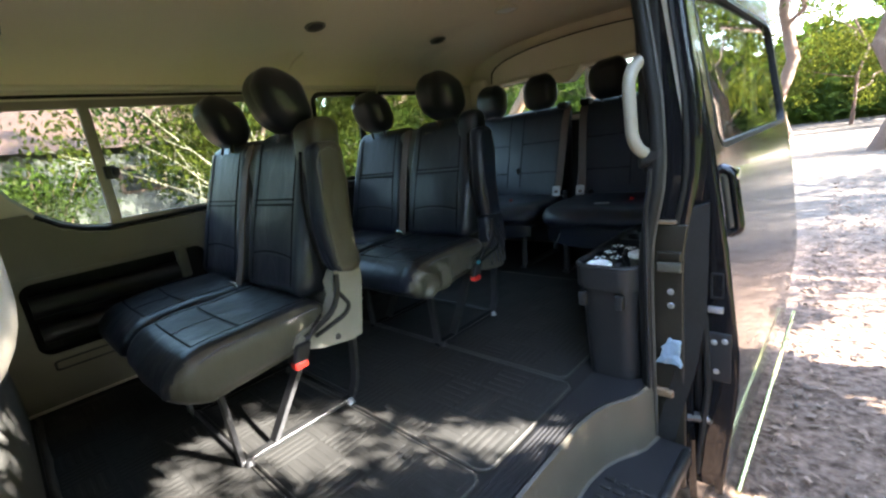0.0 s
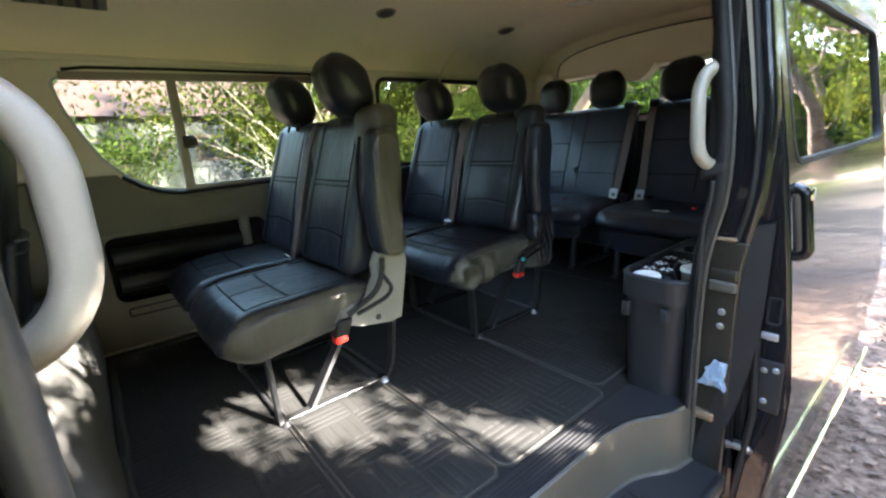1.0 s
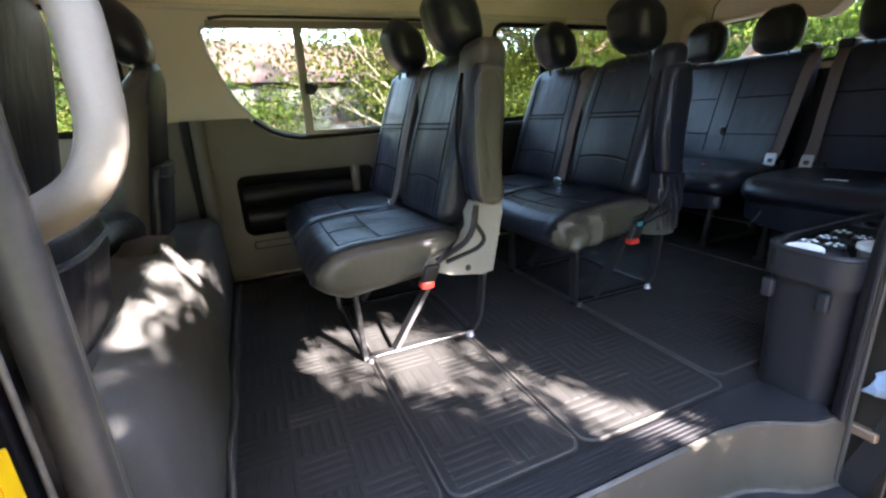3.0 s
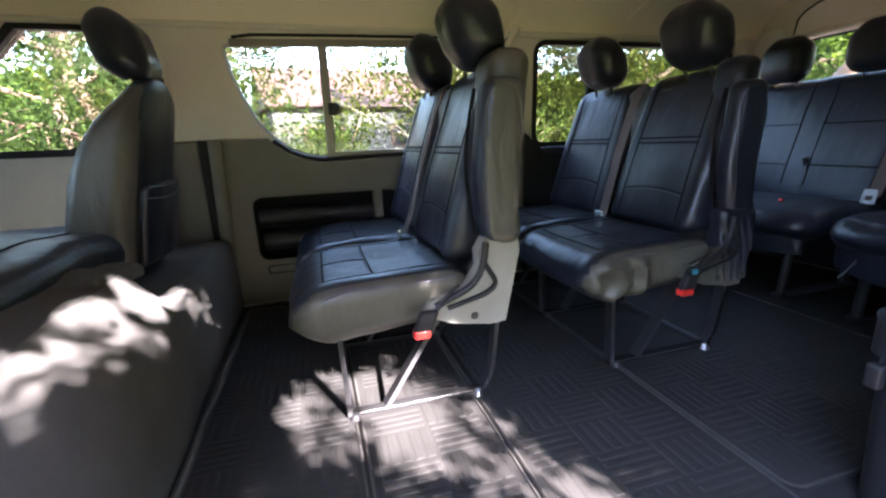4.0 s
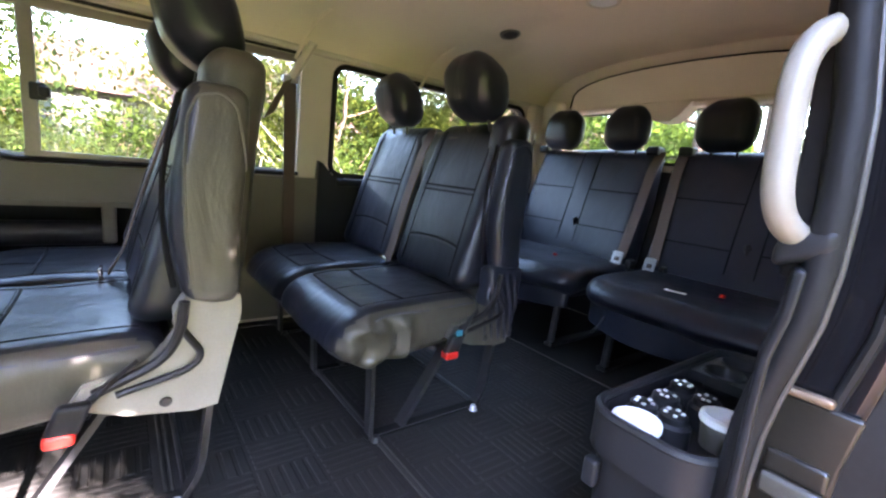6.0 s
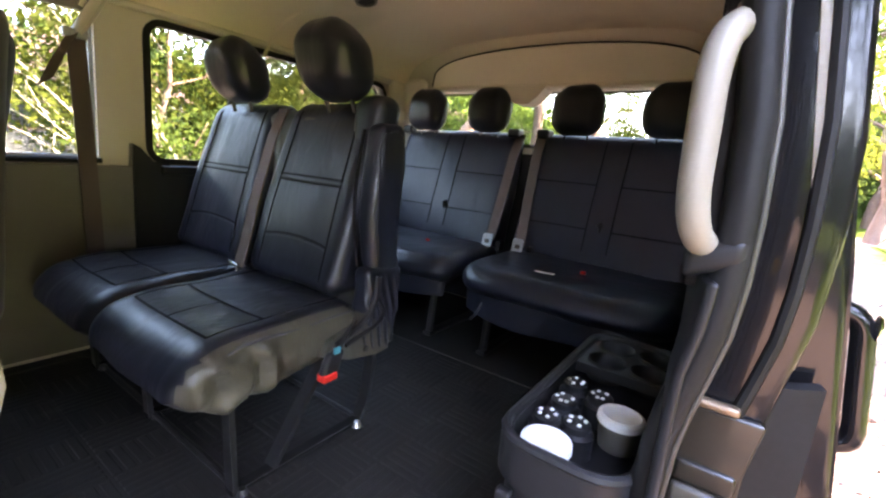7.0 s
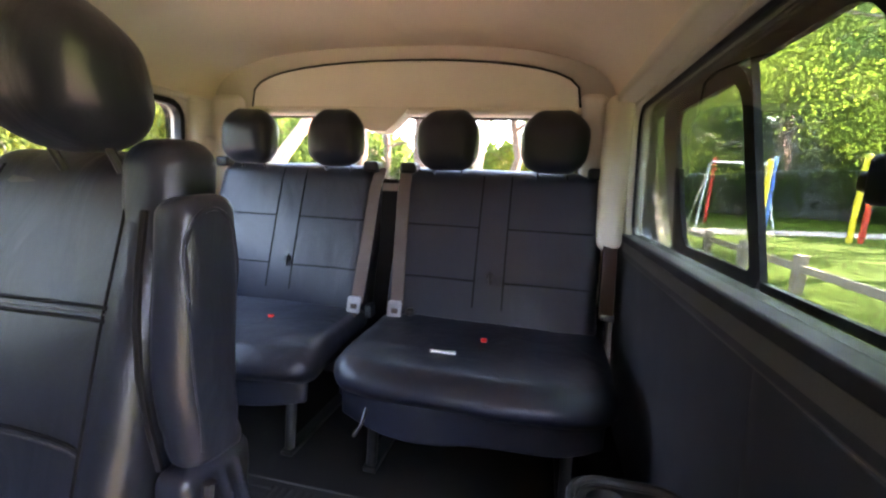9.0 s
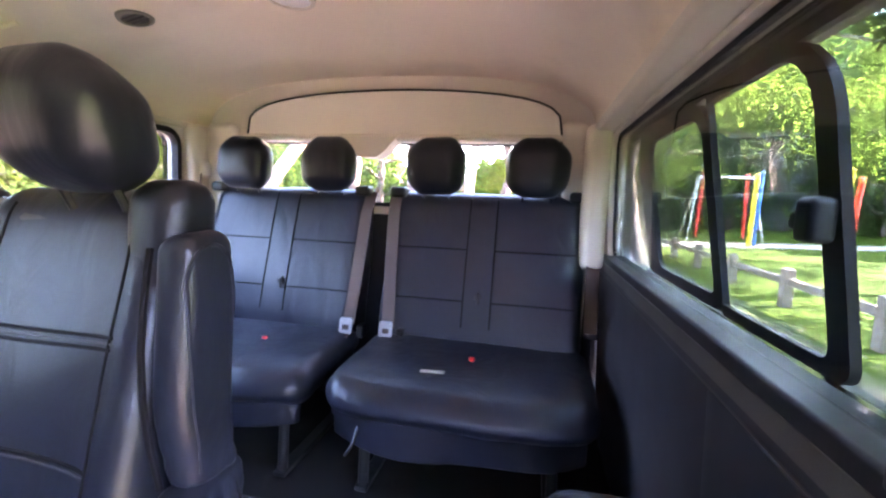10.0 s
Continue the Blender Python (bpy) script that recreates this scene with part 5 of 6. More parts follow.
part("webbing", strap([(-0.775, 2.53, 0.94), (-0.78, 2.5, 0.7), (-0.78, 2.47, 0.42)], 0.046, 0.004, (1, 0.2, 0)), WEBBING, b)
solo("trim", rbox((right_x(1.14) - 0.012, 2.42, 1.135), (right_x(1.14) + 0.01, 2.47, 1.165), 0.008), TRIM, "small beige coat hook base", kind="structure")
solo("trim", rbox((0.70, 2.585, 0.6), (0.80, 2.655, 1.16), 0.033, n=(2, 1, 8), fn=lambda p: Vector((p.x - 0.10 * max(0.0, p.z - 0.95), p.y, p.z))), TRIM, "rounded beige corner pillar trim", kind="structure")
solo("trim", rbox((-0.80, 2.585, 0.6), (-0.66, 2.655, 1.16), 0.033, n=(2, 1, 8), fn=lambda p: Vector((p.x + 0.10 * max(0.0, p.z - 0.95), p.y, p.z))), TRIM, "rounded beige corner pillar trim beside the small window", kind="structure")
solo("trim", rbox((0.765, 2.5, 0.64), (0.85, 2.6, 1.14), 0.03, n=(1, 1, 6)), TRIM, "beige rear window pillar trim", kind="structure")
solo("trim", rbox((-0.826, 2.5, 0.64), (-0.76, 2.6, 1.14), 0.03, n=(1, 1, 6)), TRIM, "beige rear window pillar trim", kind="structure")

# ---------------------------------------------------------------- ceiling fittings
vent = thing("ceiling_vent", "dark oval ceiling vent in the headliner", "ceiling vent", "ceiling vents")
zc = ceiling_z(0.47)
part("bezel", lathe([(0.047, 0.006), (0.044, -0.006), (0.034, -0.008), (0.032, 0.004)], sides=24), PANEL, vent)
part("grille", lathe([(0, -0.003), (0.033, -0.003), (0.033, 0.004)], sides=24), PANEL_DARK, vent)
for i in range(3):
    part("slat", rbox((-0.03, -0.018 + i * 0.016, -0.007), (0.03, -0.014 + i * 0.016, -0.002), 0.001, n=(1, 1, 1), k=1), PANEL_DARK, vent)
vent.matrix_basis = pose(-0.47, 1.21, zc, 0, -12, 0)
copy_thing(vent, pose(-0.47, 1.985, zc, 0, -12, 0))
lamp = thing("dome_lamp", "round white ceiling lamp with beige rim, switched off", "ceiling lamp", at=(0.0, 1.97, ceiling_z(0)))
part("rim", lathe([(0.06, 0.004), (0.058, -0.01), (0.048, -0.012), (0.046, 0)], sides=28), TRIM, lamp)
part("lens", lathe([(0, -0.016), (0.025, -0.015), (0.047, -0.008), (0.047, 0)], sides=28), WHITE, lamp)
lamp = thing("air_outlet", "dark slatted air outlet in the roof lining", "air outlet", at=(-0.62, 0.1, ceiling_z(0.62) - 0.002))
part("surround", rbox((-0.06, -0.12, -0.012), (0.06, 0.12, 0.004), 0.006), PANEL, lamp)
for i in range(5):
    part("slat", rbox((-0.05, -0.1 + i * 0.045, -0.018), (0.05, -0.085 + i * 0.045, -0.01), 0.002, n=(1, 1, 1), k=1), PANEL_DARK, lamp)
lamp.matrix_basis = pose(-0.62, 0.1, ceiling_z(0.62) - 0.002, 0, -24, 0)

# ---------------------------------------------------------------- front of the cabin
cover = thing("engine_cover", "grey carpeted engine cover behind the front seats", "engine cover")
box = rbox((-0.80, -0.62, 0.0), (0.74, -0.045, 0.322), 0.045, n=(40, 12, 8), k=4)
for v in box.verts:
    t = min(1.0, max(0.0, (v.co.z - 0.12) / 0.2))
    q = min(1.0, max(0.0, (v.co.x + 0.04) / 0.2))
    hump = q * q * (3 - 2 * q) * (1 - 0.25 * max(0.0, v.co.x - 0.45) / 0.3)
    v.co.z += t * t * hump * 0.122 * min(1.0, max(0.0, (0.02 - v.co.y) / 0.1))
    v.co.y += 0.022 * (1 - t) * (0.4 + 0.6 * q) * (1 if v.co.y > -0.2 else 0)
    v.co += noise.noise_vector(v.co * 5) * 0.011 * (1 if v.co.z > 0.05 else 0) + noise.noise_vector(v.co * 16) * 0.004 * t
part("carpet", box, CARPET, cover)
part("hem", tube([(-0.79 + 1.52 * i / 24, -0.019 + 0.004 * math.sin(i * 1.3), 0.014 + 0.003 * math.sin(i * 2.1)) for i in range(25)], 0.007, 8), CARPET, cover, "rolled lower hem of the carpet")
fold = rbox((0.02, -0.16, 0.41), (0.24, -0.085, 0.44), 0.012, n=(10, 6, 2))
for v in fold.verts:
    v.co.z += 0.018 * math.sin(9 * v.co.x) + noise.noise(v.co * 14) * 0.014 - 0.12 * max(0.0, 0.12 - v.co.x)
part("carpet_fold", fold, CARPET, cover, "loose folded edge of the carpet")
solo("trim", rbox((-0.73, -0.034, 0.0), (0.72, -0.012, 0.007), 0.003, n=(8, 1, 1)), PANEL_DARK, "dark edging along the foot of the engine cover", kind="structure")


def front_seat(cx, label, half=0.183, low=0.35, sag=0.0):
    """A front seat seen from behind: leather back with a map pocket and a big headrest."""
    s = thing("front_seat", label, "seat", "front seats")
    def rear(z):
        return -0.081 - 0.183 * (0.846 - z)

    def shape(p):
        u = (p.x - cx) / half
        t = max(0.0, p.z - 0.62) / 0.255
        thick = float(np.interp(p.z, (0.3, 0.5, 0.62, 0.70, 0.78, 0.84, 0.88), (0.19, 0.185, 0.175, 0.155, 0.12, 0.08, 0.06)))
        return Vector((cx + (p.x - cx) * (1 - 0.16 * t * t), rear(p.z) - p.y * thick - 0.03 * abs(u) ** 3 * (1 - p.y), p.z - 0.06 * abs(u) ** 2.5 * t * t))

    pad = rbox((cx - half, 0, low), (cx + half, 0.15, 0.875), 0.045, n=(10, 4, 14), k=4)
    for v in pad.verts:
        v.co = shape(Vector((v.co.x, v.co.y / 0.15, v.co.z)))
    b = part("backrest", folds(pad, 0.006, 8, cx), LEATHER, s)
    # door light on the seat sides is painted by this lighter cover
    two_tone(b, LEATHER_BACK, lambda p, n: n.x > 0.5 or n.x < -0.5)
    pocket = rbox((cx - half * 0.86, 0, low + 0.02), (cx + half * 0.86, 0.026, 0.588), 0.012, n=(10, 1, 6))
    for v in pocket.verts:
        v.co.y += rear(v.co.z) - 0.006 - 0.024 * abs((v.co.x - cx) / half) ** 3 + 0.006 * math.sin(9 * (v.co.x - cx)) * (v.co.z - low) * 4 + sag * (1 - ((v.co.x - cx) / half) ** 4) * min(1.0, max(0.0, (0.62 - v.co.z) / 0.06)) * (v.co.y > 0.012)
    pocket = part("map_pocket", folds(pocket, 0.005, 9, 2), LEATHER, s, "black leather map pocket")
    for z in (0.588, 0.556):
        part("pocket_rim", draped([(cx + half * 0.84 * k, 0.0, z - 0.008 * (1 - k * k)) for k in (-1, -0.6, 0, 0.6, 1)], pocket, (0, -1, 0), 0.0045), LEATHER, pocket)
    h = headrest(cx - 0.01, -0.163, 0.862, 0.215, 0.19, 0.125, 0.045)
    h = part("headrest", folds(h, 0.006, 12, cx), LEATHER, s)
    for k in (-0.05, 0.05):
        part("post", tube([(cx + k, -0.13, 0.83), (cx + k, -0.15, 0.89)], 0.006, 8), CHROME, h)
    part("cushion", folds(cushion(cx - half, cx + half, -0.74, -0.3, 0.36, 0.47), 0.006, 8, cx), LEATHER, s)
    return s


front_seat(-0.358, "black leather driver's seat with a map pocket")
front_seat(0.602, "black leather front passenger seat with sagging map pocket", 0.195, 0.34, 0.04)
mid = thing("middle_seat", "folded black leather middle front seat", "seat")
pad = part("folded_back", folds(rbox((-0.15, -0.62, 0.40), (0.42, -0.17, 0.50), 0.048, n=(10, 8, 2), k=4, fn=lambda p: Vector((p.x, p.y, p.z - 0.10 * max(0.0, p.y + 0.42) + 0.02 * math.cos(5 * (p.x - 0.13))))), 0.008, 8, 3), LEATHER, mid)
part("seam", draped([(-0.1 + 0.47 * q, -0.27, 0.5) for q in (0, 0.25, 0.5, 0.75, 1)], pad, (0, 0, -1), 0.003), STITCH, pad)
wheel_ob = thing("steering_wheel", "black steering wheel at the dashboard", "steering wheel", at=(-0.41, -0.98, 0.72))
part("rim", tube([(0.18 * math.cos(a), 0, 0.18 * math.sin(a)) for a in (2 * math.pi * i / 28 for i in range(29))], 0.014, 8, cap=False), LEATHER, wheel_ob)
part("spoke", rbox((-0.17, -0.012, -0.02), (0.17, 0.012, 0.03), 0.01), PANEL_DARK, wheel_ob)
part("column", tube([(0, 0, 0), (0, -0.34, -0.12)], 0.03, 10), PANEL_DARK, wheel_ob)
wheel_ob.matrix_basis = pose(-0.41, -0.98, 0.72, -30, 0, 0)

# ---------------------------------------------------------------- rubber floor mats with a woven relief
def floor_mat(y0, y1, x0, x1, label):
    m = thing("floor_mat", label, "floor mat", "rubber floor mats")
    loop = rounded(x0, y0, x1, y1, 0.035)
    part("base", sheet(loop, [], lambda u, v, d: (u, v, d), 0.005), RUBBER, m)
    part("edge_bead", tube([(u, v, 0.006) for u, v in inset(loop, 0.005) + inset(loop, 0.005)[:1]], 0.0032, 6, cap=False), BEAD, m, "edge bead paled for the light it catches")
    verts, faces = [], []
    cell = 0.108
    nx, ny = int((x1 - x0 - 0.05) / cell), int((y1 - y0 - 0.05) / cell)
    sx, sy = (x1 - x0 - 0.04) / max(1, nx), (y1 - y0 - 0.04) / max(1, ny)
    for i in range(nx):
        for j in range(ny):
            ox, oy = x0 + 0.02 + i * sx, y0 + 0.02 + j * sy
            for k in range(5):
                if (i + j) % 2:
                    a, b, c, d = ox + 0.004, oy + 0.003 + k * sy / 5, ox + sx - 0.004, oy + 0.003 + k * sy / 5 + sy / 5 - 0.007
                else:
                    a, b, c, d = ox + 0.003 + k * sx / 5, oy + 0.004, ox + 0.003 + k * sx / 5 + sx / 5 - 0.007, oy + sy - 0.004
                n0, e, h = len(verts), 0.0025, 0.0059 + 0.0004 * random.random()
                verts += [(a, b, 0.005), (c, b, 0.005), (c, d, 0.005), (a, d, 0.005), (a + e, b + e, h), (c - e, b + e, h), (c - e, d - e, h), (a + e, d - e, h)]
                faces += [tuple(n0 + q for q in f) for f in ((4, 5, 6, 7), (0, 1, 5, 4), (1, 2, 6, 5), (2, 3, 7, 6), (3, 0, 4, 7))]
    me = bpy.data.meshes.new("woven_relief")
    me.from_pydata(verts, [], faces)
    me.materials.append(RUBBER)
    ob = new("woven_relief", me)
    ob.parent = m
    tagged(ob, kind="stuff")
    return m


for y0, y1, label in ((-0.035, 0.35, "black rubber floor mat by the engine cover"), (0.354, 0.662, "black rubber floor mat under the first seats"),
                      (0.666, 1.114, "black rubber floor mat in front of the second seats"), (1.118, 1.98, "black rubber floor mat in the rear aisle")):
    floor_mat(y0, y1, -0.78, 0.685 if y0 < 1.1 else 0.65, label)

# ---------------------------------------------------------------- console bin with cups
BX0, BX1, BY0, BY1 = 0.655, 0.852, 1.185, 1.725
bin_ob = thing("console_bin", "black plastic console bin with cup holders and a tray", "storage bin")
body = sheet(rounded(BX0 + 0.012, BY0 + 0.012, BX1 - 0.012, BY1 - 0.012, 0.05), [], lambda u, v, d: (BX0 + 0.098 + (u - BX0 - 0.098) * (0.9 + 0.1 * d / 0.3), 1.455 + (v - 1.455) * (0.96 + 0.04 * d / 0.3), 0.0 + d), 0.30)
part("body", body, PANEL_DARK, bin_ob)
part("rim", ring(rounded(BX0, BY0, BX1, BY1, 0.06), rounded(BX0 + 0.016, BY0 + 0.016, BX1 - 0.016, BY1 - 0.016, 0.046), lambda u, v, d: (u, v, 0.292 + d), 0.063), PANEL_DARK, bin_ob)
part("rim_bead", tube([(u, v, 0.356) for u, v in rounded(BX0 + 0.006, BY0 + 0.006, BX1 - 0.006, BY1 - 0.006, 0.055) + rounded(BX0 + 0.006, BY0 + 0.006, BX1 - 0.006, BY1 - 0.006, 0.055)[:1]], 0.008, 8, cap=False), PANEL_DARK, bin_ob)
holes = [[(cx + 0.036 * math.cos(a), cy + 0.036 * math.sin(a)) for a in (2 * math.pi * i / 24 for i in range(24))] for cx in (0.72, 0.803) for cy in (1.575, 1.66)]
part("cup_plate", sheet(rounded(BX0 + 0.012, 1.53, BX1 - 0.012, BY1 - 0.012, (0.005, 0.005, 0.04, 0.04)), holes, lambda u, v, d: (u, v, 0.352 - d), 0.02), PANEL_DARK, bin_ob)
for cx in (0.72, 0.803):
    for cy in (1.575, 1.66):
        part("cup_ring", lathe([(0.039, 0.352), (0.037, 0.356), (0.034, 0.352), (0.034, 0.315)], at=(cx, cy, 0), sides=24), PANEL_DARK, bin_ob)
for x in (0.69, 0.8):
    part("side_clip", rbox((x - 0.012, BY0 - 0.006, 0.235), (x + 0.012, BY0 + 0.014, 0.28), 0.006), PANEL_DARK, bin_ob)
for cx, cy, zt in ((0.728, 1.225, 0.356), (0.796, 1.375, 0.352)):
    c = thing("cup", "small tub with a round white lid in the console bin", "cup", "cups in the bin")
    part("tub", lathe([(0, 0.30), (0.03, 0.30), (0.034, zt - 0.008)], at=(cx, cy, 0), sides=24), PANEL, c, "dark tub")
    part("lid", lathe([(0.0, zt + 0.002), (0.026, zt + 0.002), (0.03, zt + 0.005), (0.036, zt + 0.002), (0.037, zt - 0.008)], at=(cx, cy, 0), sides=28), WHITE, c, "round white lid")
random.seed(4)
for cx, cy in ((0.70, 1.30), (0.705, 1.365), (0.745, 1.31), (0.75, 1.42), (0.70, 1.44)):
    c = thing("bottle", "small dark bottle with studded cap in the bin", "bottle", "bottles in the bin")
    part("bottle_body", lathe([(0, 0.30), (0.028, 0.30), (0.028, 0.335), (0.02, 0.342)], at=(cx, cy, 0), sides=18), PANEL_DARK, c)
    part("cap", lathe([(0.022, 0.338), (0.022, 0.35), (0.018, 0.353), (0, 0.353)], at=(cx, cy, 0), sides=18), PANEL_DARK, c)
    for i in range(5):
        a = i * 1.257 + random.random()
        part("stud", rbox((cx + 0.013 * math.cos(a) - 0.003, cy + 0.013 * math.sin(a) - 0.003, 0.3525), (cx + 0.013 * math.cos(a) + 0.003, cy + 0.013 * math.sin(a) + 0.003, 0.3555), 0.001, n=(1, 1, 1), k=1), WHITE, c)
bag = rbox((0.885, 1.224, 0.075), (0.95, 1.238, 0.152), 0.006, n=(9, 2, 11), k=2)
for v in bag.verts:
    t = (v.co.z - 0.075) / 0.077
    v.co.x = 0.914 + (v.co.x - 0.914) * (1.05 - 0.55 * t) + 0.008 * t
    v.co += noise.noise_vector(v.co * 45) * 0.008 + noise.noise_vector(v.co * 90) * 0.004
    v.co.y = min(v.co.y, 1.2395)
solo("plastic_bag", bag, BLUE, "crumpled pale blue plastic film stuck by the door pillar", "plastic bag")

# ---------------------------------------------------------------- outside
bm = bmesh.new()
bmesh.ops.create_grid(bm, x_segments=40, y_segments=40, size=1.0)
for v in bm.verts:
    x, y = (math.copysign(abs(c) ** 2.2 * 400, c) for c in (v.co.x, v.co.y))
    far = max(0.0, math.hypot(x, y) - 5)
    v.co = Vector((x, y, GROUND + 0.10 * noise.noise(Vector((x * 0.1, y * 0.1, 0))) * min(1, far / 10)))
solo("ground", bm, ground_material(), "leaf-strewn ground with a pale track and mown lawn", kind="structure")


def leaves(n, spot, size, mat, name, parent, droop=0.0):
    """Many small two-faced leaves; spot(i) gives each one's place."""
    rng = np.random.default_rng(n + 7)
    pts = np.array([spot(i) for i in range(n)])
    n = len(pts)
    a = rng.normal(size=(n, 3))
    a[:, 2] -= droop
    a /= np.linalg.norm(a, axis=1)[:, None]
    b = np.cross(a, rng.normal(size=(n, 3)))
    b /= np.linalg.norm(b, axis=1)[:, None] + 1e-9
    c = np.cross(a, b)
    s = size * rng.uniform(0.65, 1.3, (n, 1))
    v = np.stack([pts, pts + a * s * 0.5 + b * s * 0.24 + c * s * 0.06, pts + a * s, pts + a * s * 0.5 - b * s * 0.24 + c * s * 0.06], 1).reshape(-1, 3)
    me = bpy.data.meshes.new(name)
    me.from_pydata(v.tolist(), [], [(4 * i, 4 * i + 1, 4 * i + 2, 4 * i + 3) for i in range(n)])
    me.materials.append(mat)
    ob = new(name, me)
    ob.parent = parent
    return ob


def tree(seed, height, spread, n, size, mat, label, weep=0.0, low=0.35, lean_x=0.0, girth=0.02):
    """A tree: tapered crooked trunk, limbs and twigs, and leaves in clumps along them."""
    rng = random.Random(seed)
    t = thing("tree", label, "tree", "trees round the van")
    top = Vector((lean_x * height, rng.uniform(-0.1, 0.1) * height, height * 0.8))
    trunk = [Vector((0, 0, -0.1)).lerp(top, i / 7) + Vector((rng.uniform(-1, 1), rng.uniform(-1, 1), 0)) * 0.03 * height * (i > 0) for i in range(8)]
    r0 = girth * height
    bm = tube(trunk, [r0 * (1.25 if i == 0 else 1 - 0.8 * i / 7) for i in range(8)], 10)
    tips = []
    for k in range(11):
        s = low + (0.98 - low) * k / 10
        i = min(6, int(s * 7))
        base = trunk[i].lerp(trunk[i + 1], s * 7 - i)
        a = k * 2.4 + rng.uniform(-0.4, 0.4)
        reach = spread * (0.55 + 0.45 * math.sin(math.pi * min(1, s * 1.05))) * rng.uniform(0.8, 1.15)
        way = Vector((math.cos(a), math.sin(a), 0.45 + 0.5 * s))
        limb = [base + way * reach * q + Vector((0, 0, -weep * reach * q * q)) + Vector((rng.uniform(-1, 1), rng.uniform(-1, 1), rng.uniform(-1, 1))) * 0.08 * reach * (q > 0) for q in (0, 0.25, 0.5, 0.75, 1.0)]
        rl = r0 * 0.5 * (1 - 0.6 * s)
        tube(limb, [rl * (1 - 0.8 * q) for q in (0, 0.25, 0.5, 0.75, 1)], 6, bm=bm)
        for q in (0.4, 0.6, 0.8, 1.0):
            j = min(3, int(q * 4))
            p = limb[j].lerp(limb[j + 1], q * 4 - j)
            for _ in range(2):
                d = Vector((rng.uniform(-1, 1), rng.uniform(-1, 1), rng.uniform(-0.6, 0.8) - weep)).normalized() * reach * 0.38
                tube([p, p + d * 0.5 + Vector((0, 0, 0.03)), p + d], [rl * 0.25, rl * 0.15, rl * 0.05], 4, bm=bm)
                tips.append((p + d * 0.75, reach * 0.19, d))
    part("trunk", bm, BARK, t)

    def spot(i):
        c, r, d = tips[i % len(tips)]
        g = [rng.gauss(0, 0.55) for _ in range(3)]
        hang = weep * rng.random() ** 1.5 * r * 3.2
        return (c.x + g[0] * r, c.y + g[1] * r, c.z + g[2] * r * 0.8 - hang)
    leaves(n, spot, size, mat, "crown", t, droop=0.6 + weep)
    return t


# added unseen tree shading the van: dense crown, thinned where sun reaches the door
shade = thing("tree", "added leafy tree out of view on the sunny side of the van", "tree", "trees round the van")
rs = random.Random(21)
side_way = Vector((-TO_SUN.y, TO_SUN.x, 0)).normalized()
up_way = TO_SUN.cross(side_way) * -1
up_way = up_way if up_way.z > 0 else -up_way
heart = Vector((0.9, 0.45, 0.45)) + TO_SUN * 3.6


def shade_spot(i, sparse=False):
    while True:
        a, b = rs.uniform(-2.5, 3.2), rs.uniform(-2.4, 1.9)
        rim = abs((a - 0.35) / 2.5) ** 2.4 + abs((b + 0.27) / 1.9) ** 2.4 - 0.3 * math.sin(5 * a) * math.cos(4 * b) - 0.25 * noise.noise(Vector((1.7 * a, 1.7 * b, 9.0)))
        if rim > 1:
            continue
        if b < -0.75 and noise.noise(Vector((2.6 * a, 2.6 * b, 4.0))) < -0.12:
            continue
        p = heart + side_way * a + up_way * b + TO_SUN * (0.2 + rs.uniform(-1.7, 1.7) * math.sqrt(max(0.06, 1.0 - max(0.0, rim))))
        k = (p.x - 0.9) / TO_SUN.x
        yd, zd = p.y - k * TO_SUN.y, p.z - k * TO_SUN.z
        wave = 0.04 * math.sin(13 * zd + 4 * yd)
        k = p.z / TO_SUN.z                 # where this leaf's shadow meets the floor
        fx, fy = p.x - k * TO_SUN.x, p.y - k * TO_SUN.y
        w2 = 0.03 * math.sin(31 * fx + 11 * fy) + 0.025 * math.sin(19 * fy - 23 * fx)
        # gap bounds are shaped to the sun patches wanted on floor and carpet
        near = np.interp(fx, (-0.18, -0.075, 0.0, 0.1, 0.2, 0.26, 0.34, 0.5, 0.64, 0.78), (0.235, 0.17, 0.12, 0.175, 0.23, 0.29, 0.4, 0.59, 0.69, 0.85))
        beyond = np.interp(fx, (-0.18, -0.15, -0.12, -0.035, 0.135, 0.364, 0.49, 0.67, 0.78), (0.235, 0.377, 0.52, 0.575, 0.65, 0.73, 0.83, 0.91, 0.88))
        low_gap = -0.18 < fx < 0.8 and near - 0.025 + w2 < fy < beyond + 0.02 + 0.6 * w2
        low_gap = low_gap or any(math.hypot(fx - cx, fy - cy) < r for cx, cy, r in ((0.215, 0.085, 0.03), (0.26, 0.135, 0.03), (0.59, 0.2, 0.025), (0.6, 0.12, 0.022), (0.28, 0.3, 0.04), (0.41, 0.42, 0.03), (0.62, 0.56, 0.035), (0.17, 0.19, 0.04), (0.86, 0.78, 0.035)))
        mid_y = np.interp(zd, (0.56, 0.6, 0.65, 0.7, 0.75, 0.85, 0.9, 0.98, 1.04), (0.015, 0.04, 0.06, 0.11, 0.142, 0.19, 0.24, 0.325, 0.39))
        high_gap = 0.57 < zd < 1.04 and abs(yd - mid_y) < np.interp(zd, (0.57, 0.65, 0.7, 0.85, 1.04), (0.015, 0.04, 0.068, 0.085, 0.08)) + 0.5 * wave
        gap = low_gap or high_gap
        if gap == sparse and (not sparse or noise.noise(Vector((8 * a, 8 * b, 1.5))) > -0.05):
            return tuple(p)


fork = heart + side_way * 1.9
trunk_foot = Vector((fork.x + 0.7, fork.y + 0.3, GROUND - 0.1))
